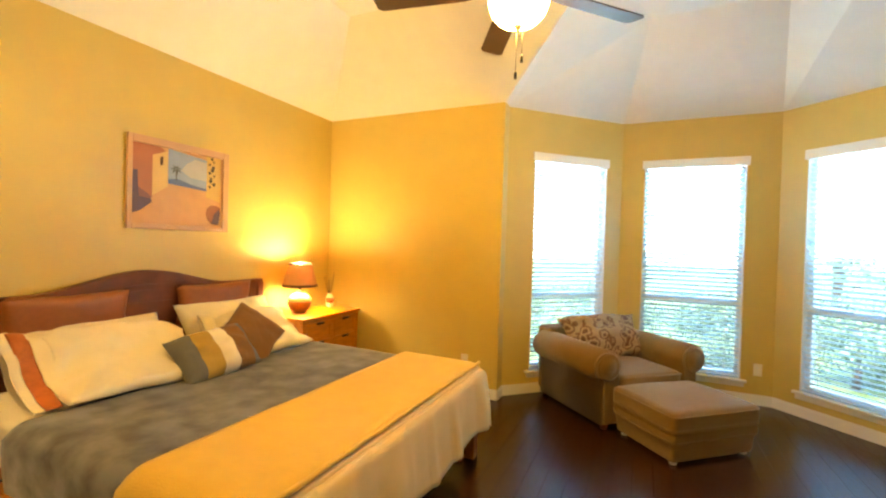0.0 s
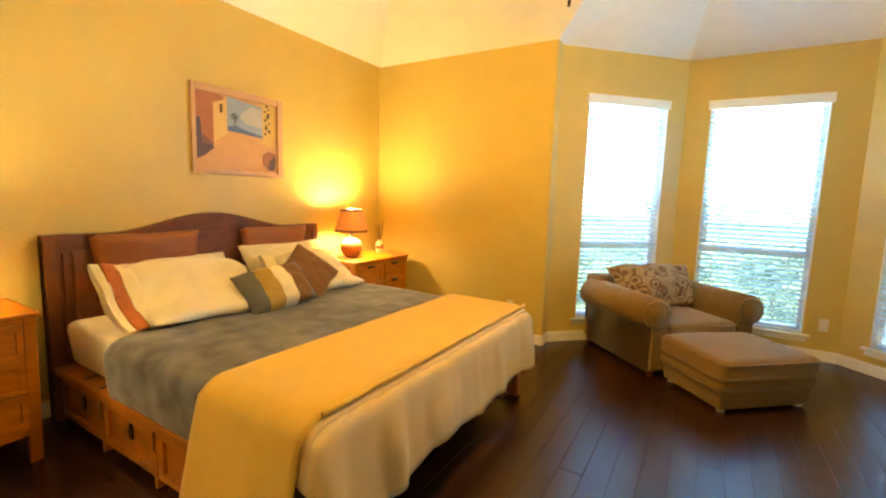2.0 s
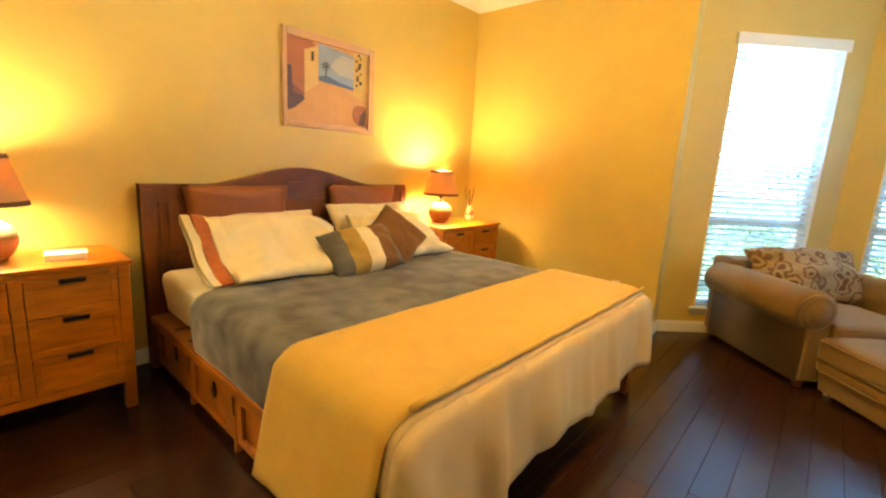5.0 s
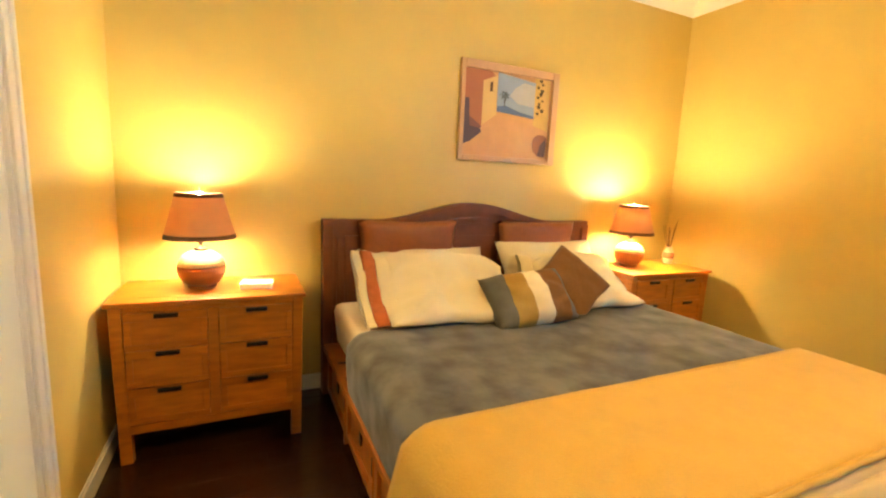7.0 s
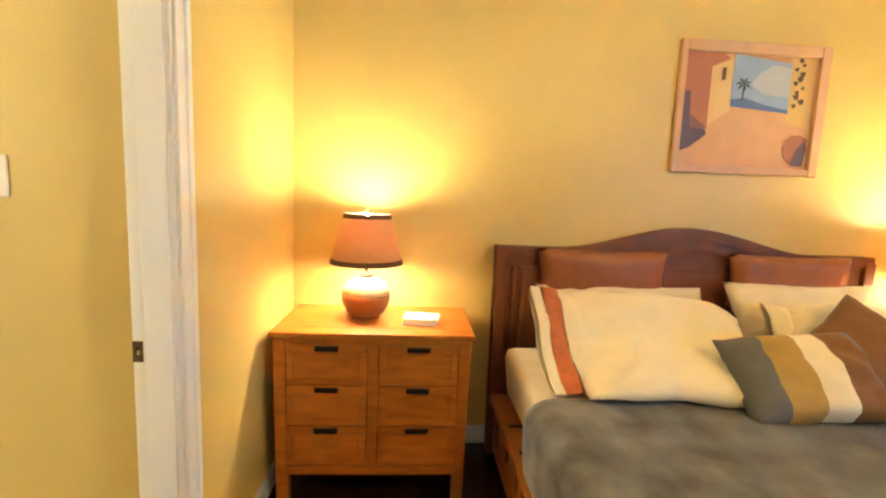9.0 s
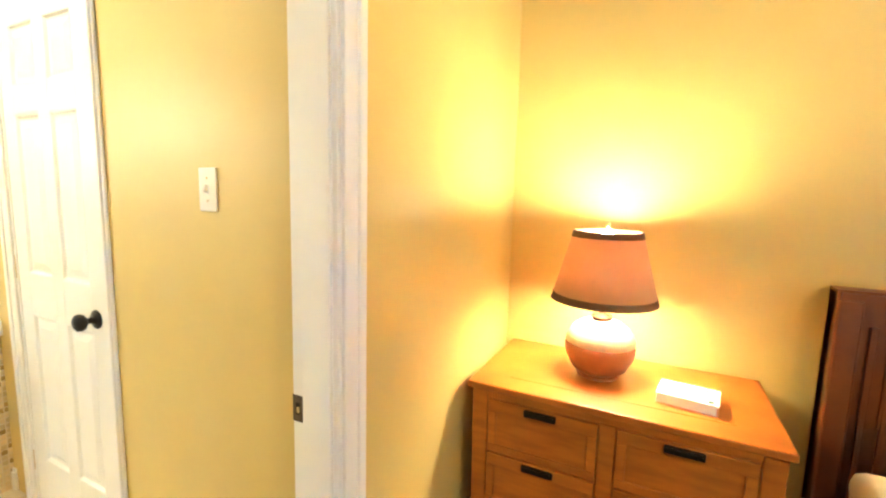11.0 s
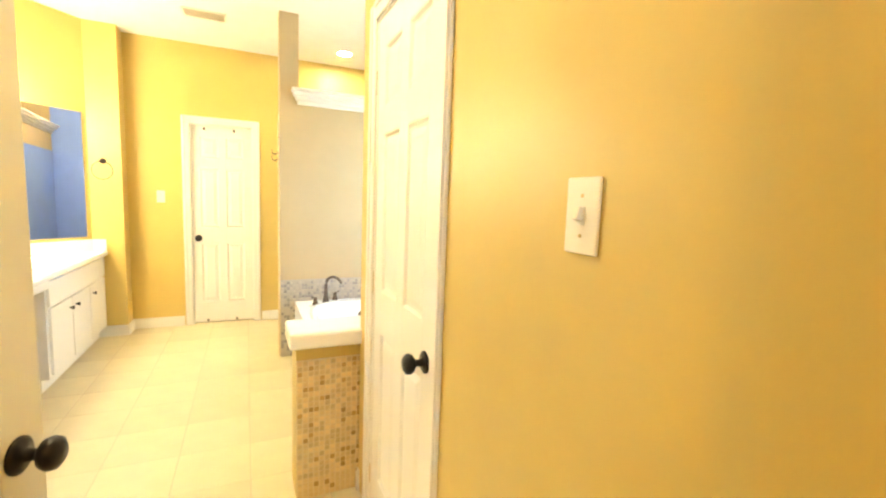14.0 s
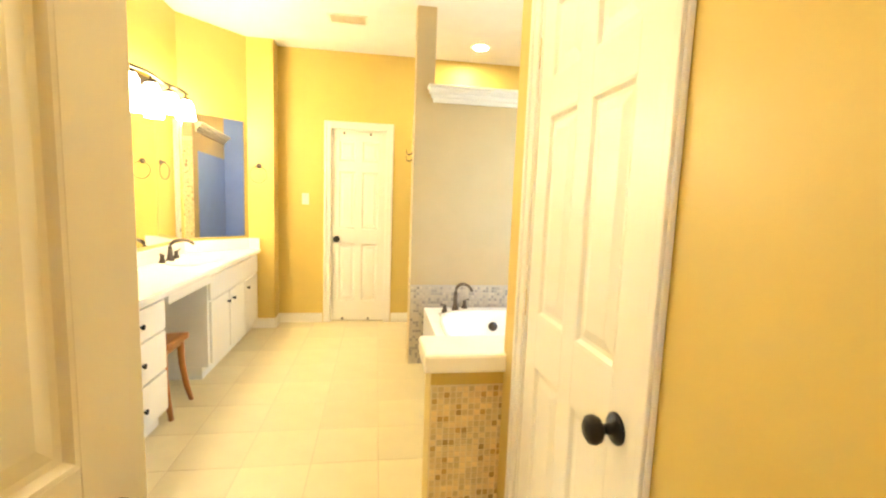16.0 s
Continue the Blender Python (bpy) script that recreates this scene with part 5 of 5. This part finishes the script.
# bathtub and its surround
structure("tub_knee_wall", one((-2.39, -1.95, 0), (-1.985, -1.772, 0.70)), "wall", "golden painted knee wall at the end of the bathtub", "wall")
cap = structure("tub_cap", one((-2.39, -1.975, 0.702), (-1.955, -1.735, 0.775), None, 0.012), "laminate", "ivory cap on the bathtub knee wall", "trim")
plat = thing("bathtub", pose(0, 0, 0), "white acrylic bathtub set in a tiled platform", "bathtub")
px0, px1, py0, py1, pz = -3.3, -2.16, -3.645, -1.955, 0.47
dk = bmesh.new()
for a, b in (((-3.69, py0, 0), (px0 - 0.0, py1, pz)), ((px1 - 0.09, py0, 0), (px1, py1, pz)), ((px0, py0, 0), (px1 - 0.09, py0 + 0.16, pz)), ((px0, py1 - 0.12, 0), (px1 - 0.09, py1, pz))):
    box(dk, a, b)
part("platform", dk, "tub", plat)
shell = bmesh.new()
rings = []
cx, cy, rx, ry = (px0 + px1 - 0.09) / 2, (py0 + 0.16 + py1 - 0.12) / 2, (px1 - 0.09 - px0) / 2 + 0.03, (py1 - 0.12 - py0 - 0.16) / 2 + 0.03
for f, z in ((1.0, pz + 0.002), (0.995, pz + 0.018), (0.95, pz + 0.016), (0.90, pz - 0.03), (0.82, 0.25), (0.72, 0.12), (0.5, 0.10), (0.01, 0.10)):
    row = []
    for k in range(48):
        a = 2 * math.pi * k / 48
        c, s = math.cos(a), math.sin(a)
        q = (abs(c) ** 5 + abs(s) ** 5) ** -0.2
        row.append(shell.verts.new((cx + rx * f * c * q, cy + ry * f * s * q, z)))
    rings.append(row)
for lo, hi in zip(rings, rings[1:]):
    for k in range(48):
        shell.faces.new((lo[k], lo[(k + 1) % 48], hi[(k + 1) % 48], hi[k])).smooth = True
part("tub_shell", shell, "tub", plat)
part("overflow", lathe([(0.0, 0), (0.036, 0), (0.034, 0.008), (0.0, 0.010)], 24, Matrix.Translation((-2.68, cy - ry * 0.87, 0.375)) @ Matrix.Rotation(radians(-75), 4, "X")), "bronze", plat)
faucet(pose(-2.40, py0 + 0.09, pz, 0, 0, 127), 0.235, "oil-rubbed bronze tub filler on the bathtub deck")
crown = bmesh.new()
for k, (d, z0, z1) in enumerate(((0.02, 2.085, 2.115), (0.045, 2.115, 2.145), (0.075, 2.145, 2.175), (0.095, 2.175, 2.20))):
    box(crown, (-3.69, -3.65 - 0.14 - d, z0), (-2.191 + d * 0.6, -3.65 + d, z1), None, 0.005)
structure("plant_ledge", crown, "white", "white crown moulded ledge on the wing wall", "trim")
vent = thing("ceiling_vent", pose(-1.505, -4.035, BC), "cream metal ceiling vent grille", "vent")
part("vent_frame", box(box(box(one((-0.16, -0.09, -0.008), (0.16, -0.07, -0.001), None, 0.002), (-0.16, 0.07, -0.008), (0.16, 0.09, -0.001), None, 0.002), (-0.16, -0.07, -0.008), (-0.14, 0.07, -0.001)), (0.14, -0.07, -0.008), (0.16, 0.07, -0.001)), "plate", vent)
part("backing", one((-0.14, -0.07, -0.002), (0.14, 0.07, -0.0005)), "grout", vent)
vs = mesh("vent_slat", one((-0.005, -0.07, -0.001), (0.005, 0.07, 0.001)), "plate")
for k in range(16):
    s = new("vent_slat", vs)
    s.parent, s.matrix_local = vent, pose(-0.13 + 0.0173 * k, 0, -0.006, 0, 35, 0)
can = thing("recessed_light", pose(-2.707, -4.42, BC), "lit recessed ceiling can light with white trim", "ceiling light")
part("trim_ring", lathe([(0.065, -0.004), (0.090, -0.006), (0.092, -0.001), (0.065, -0.001), (0.065, -0.004)], 32), "white", can)
part("lens", lathe([(0.0, -0.003), (0.064, -0.003), (0.064, -0.001), (0.0, -0.001)], 32), "canglow", can)
# unseen second can, added only to brighten the bathroom entry
copy_thing(can, pose(-1.62, -1.15, BC))
for x in (-1.42, -1.69):
    for z, s in ((1.985, -1), (0.03, 1)):
        b = thing("door_bumper", pose(x, YF - 0.034, z), "small dark door hardware on the far door", "door hardware")
        part("pin", one((-0.010, 0, -0.012), (0.010, 0.016, 0.012), None, 0.003), "bronze", b)

# ---- outside the bay ----
gr = bmesh.new()
bmesh.ops.create_grid(gr, x_segments=60, y_segments=60, size=60)
for v in gr.verts:
    v.co.z = -0.35 + 0.05 * noise.noise(v.co * 0.3)
structure("ground", gr, "grass", "green lawn outside the bay windows", "ground")


def leaves(name, centre, size, count, leaf, rng):
    """A crown of many small leaf faces in uneven clumps."""
    verts, faces = [], []
    clumps = [Vector((rng.gauss(0, 0.42) * size[0], rng.gauss(0, 0.42) * size[1], rng.uniform(-0.5, 0.5) * size[2])) for _ in range(26)]
    for k in range(count):
        c = clumps[rng.randrange(len(clumps))]
        p = Vector(centre) + c + Vector((rng.gauss(0, 0.16) * size[0], rng.gauss(0, 0.16) * size[1], rng.gauss(0, 0.12) * size[2]))
        r = Euler((rng.uniform(0, 6.3), rng.uniform(0, 6.3), rng.uniform(0, 6.3))).to_matrix()
        s = leaf * rng.uniform(0.6, 1.3)
        n = len(verts)
        verts += [tuple(p + r @ Vector(q) * s) for q in ((-1, 0, 0), (0, -0.45, 0.05), (1, 0, 0), (0, 0.45, 0.05))]
        faces.append((n, n + 1, n + 2, n + 3))
    data = bpy.data.meshes.new(name)
    data.from_pydata(verts, [], faces)
    data.materials.append(M["leaf"])
    return data


rng = random.Random(4)
for x, y, h, w in ((-4.6, 15.2, 4.2, 2.2), (0.0, 17.2, 4.4, 2.6), (4.8, 15.5, 4.3, 2.4), (9.0, 12.0, 4.4, 2.2), (-8.5, 13.2, 4.8, 2.4), (11.5, 16.0, 5.0, 2.6)):
    tree = thing("tree", pose(x, y, -0.36), "leafy green garden tree seen through the blinds", "tree", "garden trees")
    tk = tube([(0, 0, 0), (0.06, 0.03, h * 0.3), (-0.04, 0.05, h * 0.6), (0.05, 0, h * 0.85)], 0.14, 10, taper=0.3)
    for k in range(5):
        a = rng.uniform(0, 6.3)
        tube([(0.02, 0.02, h * (0.35 + 0.09 * k)), (0.5 * w * math.cos(a), 0.5 * w * math.sin(a), h * (0.5 + 0.09 * k))], 0.05, 7, tk, 0.4)
    part("trunk", tk, "bark", tree)
    cr = new("crown", leaves("crown", (0, 0, h * 0.62), (w, w, h * 0.6), 6500, 0.07, rng))
    cr.parent = tree
for x, y, w in ((-2.3, 8.0, 1.0), (-0.6, 8.3, 1.1), (1.0, 8.2, 1.0), (2.7, 8.0, 1.1), (4.3, 6.8, 1.0), (5.2, 5.2, 1.0)):
    sh = thing("shrub", pose(x, y, -0.36), "dense green garden shrub below the windows", "shrub", "garden shrubs")
    part("stems", tube([(0, 0, 0), (0.05, 0, 0.5), (0.0, 0.05, 0.9)], 0.05, 8, taper=0.5), "bark", sh)
    cr = new("crown", leaves("crown", (0, 0, 0.65), (w, w * 0.6, 0.9), 8000, 0.03, rng))
    cr.parent = sh

# ---- mosaic tiles, floor boards and floor tiles ----
tile_mesh = {k: mesh("mosaic_tile", one((-0.0100, 0, -0.0100), (0.0100, 0.004, 0.0100), None, 0.0014), k) for k in ("stone_tile", "dark_tile", "daylit_dark_tile", "daylit_tile")}
for data in tile_mesh.values():
    data.name = "mosaic_tile"


def mosaic(owner, m, cols, rows, pitch, rng, share, limit=300, kinds=("stone_tile", "dark_tile")):
    """Small square tiles proud of their bed: the first rows as single pieces, those past that joined."""
    rest = {k: bmesh.new() for k in kinds}
    made = 0
    for r in range(rows - 1, -1, -1):
        for c in range(cols):
            kind = kinds[1] if rng.random() < share else kinds[0]
            at = Matrix.Translation(((c + 0.5) * pitch, 0.0, (r + 0.5) * pitch))
            if made < limit:
                t = new("mosaic_tile", tile_mesh[kind])
                t.parent = owner
                t.matrix_world = m @ at
                made += 1
            else:
                box(rest[kind], (-0.0100, 0, -0.0100), (0.0100, 0.004, 0.0100), m @ at)
    for kind, bm in rest.items():
        if bm.faces:
            o = part("mosaic_field", bm, kind, owner)
            o["kind"] = "stuff"
        else:
            bm.free()


rng = random.Random(11)
P = 0.0238
front = structure("tub_front_panel", one((-2.30, -1.7715, 0.0), (-1.986, -1.7665, 0.645)), "pale_grout", "tan and brown mosaic tile panel below the cap", "tile panel")
mp_, _ = upright((-1.988, -1.7665), (-2.30, -1.7665))
mosaic(front, mp_, 13, 27, P, rng, 0.13)
# backsplash in the greyed set: cool daylight is in its tile colours
splash = structure("tub_backsplash", one((-3.0, -3.6495, 0.0), (-2.047, -3.6455, 0.655)), "daylit_grout", "travertine mosaic backsplash behind the bathtub", "tile panel")
mp_, _ = upright((-2.048, -3.6455), (-2.98, -3.6455))
mosaic(splash, mp_, 39, 27, P, rng, 0.30, kinds=("daylit_tile", "daylit_dark_tile"))
postile = structure("post_tile", one((-2.0445, -3.79, 0.0), (-2.0415, -3.652, 2.0)), "pale_grout", "travertine mosaic strip up the side of the post", "tile panel")
mp_, _ = upright((-2.0415, -3.79), (-2.0415, -3.652))
mosaic(postile, mp_, 5, 82, P, rng, 0.10)

bath = bpy.data.objects["floor_bathroom"]
ftile = mesh("floor_tile", one((-0.1655, -0.1655, -0.008), (0.1655, 0.1655, 0.0), None, 0.0018), "bathtile")
nx, k = -1.466 + 0.335 * 4, 0
while nx > -2.5:
    y = SY - 0.21
    while y > YF - 0.02:
        cx_, cy_ = nx - 0.1675, y - 0.0
        if not (cx_ < -2.2 and cy_ > -1.5) and cy_ < SY - 0.19:
            t = new("floor_tile", ftile)
            t.parent = bath
            t.location = (cx_, cy_, 0)
        y -= 0.335
    nx -= 0.335
    k += 1
structure("threshold", one((DOOR_W + 0.02, SY - 0.005, -0.012), (DOOR_E - 0.02, YS - 0.06, 0.006), None, 0.003), "dark_wood", "dark wood threshold strip in the bathroom doorway", "threshold")

bed_floor = bpy.data.objects["floor_bedroom"]
rng = random.Random(2)
boards = [mesh("plank", one((-0.0615, 0, -0.011), (0.0615, L, 0.0), None, 0.0013), "floorwood") for L in (0.6, 0.9, 1.2, 1.5)]
lengths = (0.6, 0.9, 1.2, 1.5)
near, far_ = 0, bmesh.new()
x = XW + 0.062
while x < 2.6:
    y = YS - 0.06 - rng.uniform(0, 0.5)
    if 0.0 < x < 1.36:
        y -= 1.1
    top_y = YN if x < BAY[0][0] else 5.38
    while y < top_y:
        i = rng.randrange(4)
        mid = y + lengths[i] / 2
        if near < 300 and (x < 1.9):
            b = new("plank", boards[i])
            b.parent = bed_floor
            b.location = (x, y, rng.uniform(-0.0012, 0.0))
            near += 1
        else:
            box(far_, (x - 0.0615, y, -0.011), (x + 0.0615, y + lengths[i] - 0.001, -0.0005))
        y += lengths[i] + 0.0012
    x += 0.1245
if far_.faces:
    o = part("plank_field", far_, "floorwood", bed_floor)
    o["kind"] = "stuff"
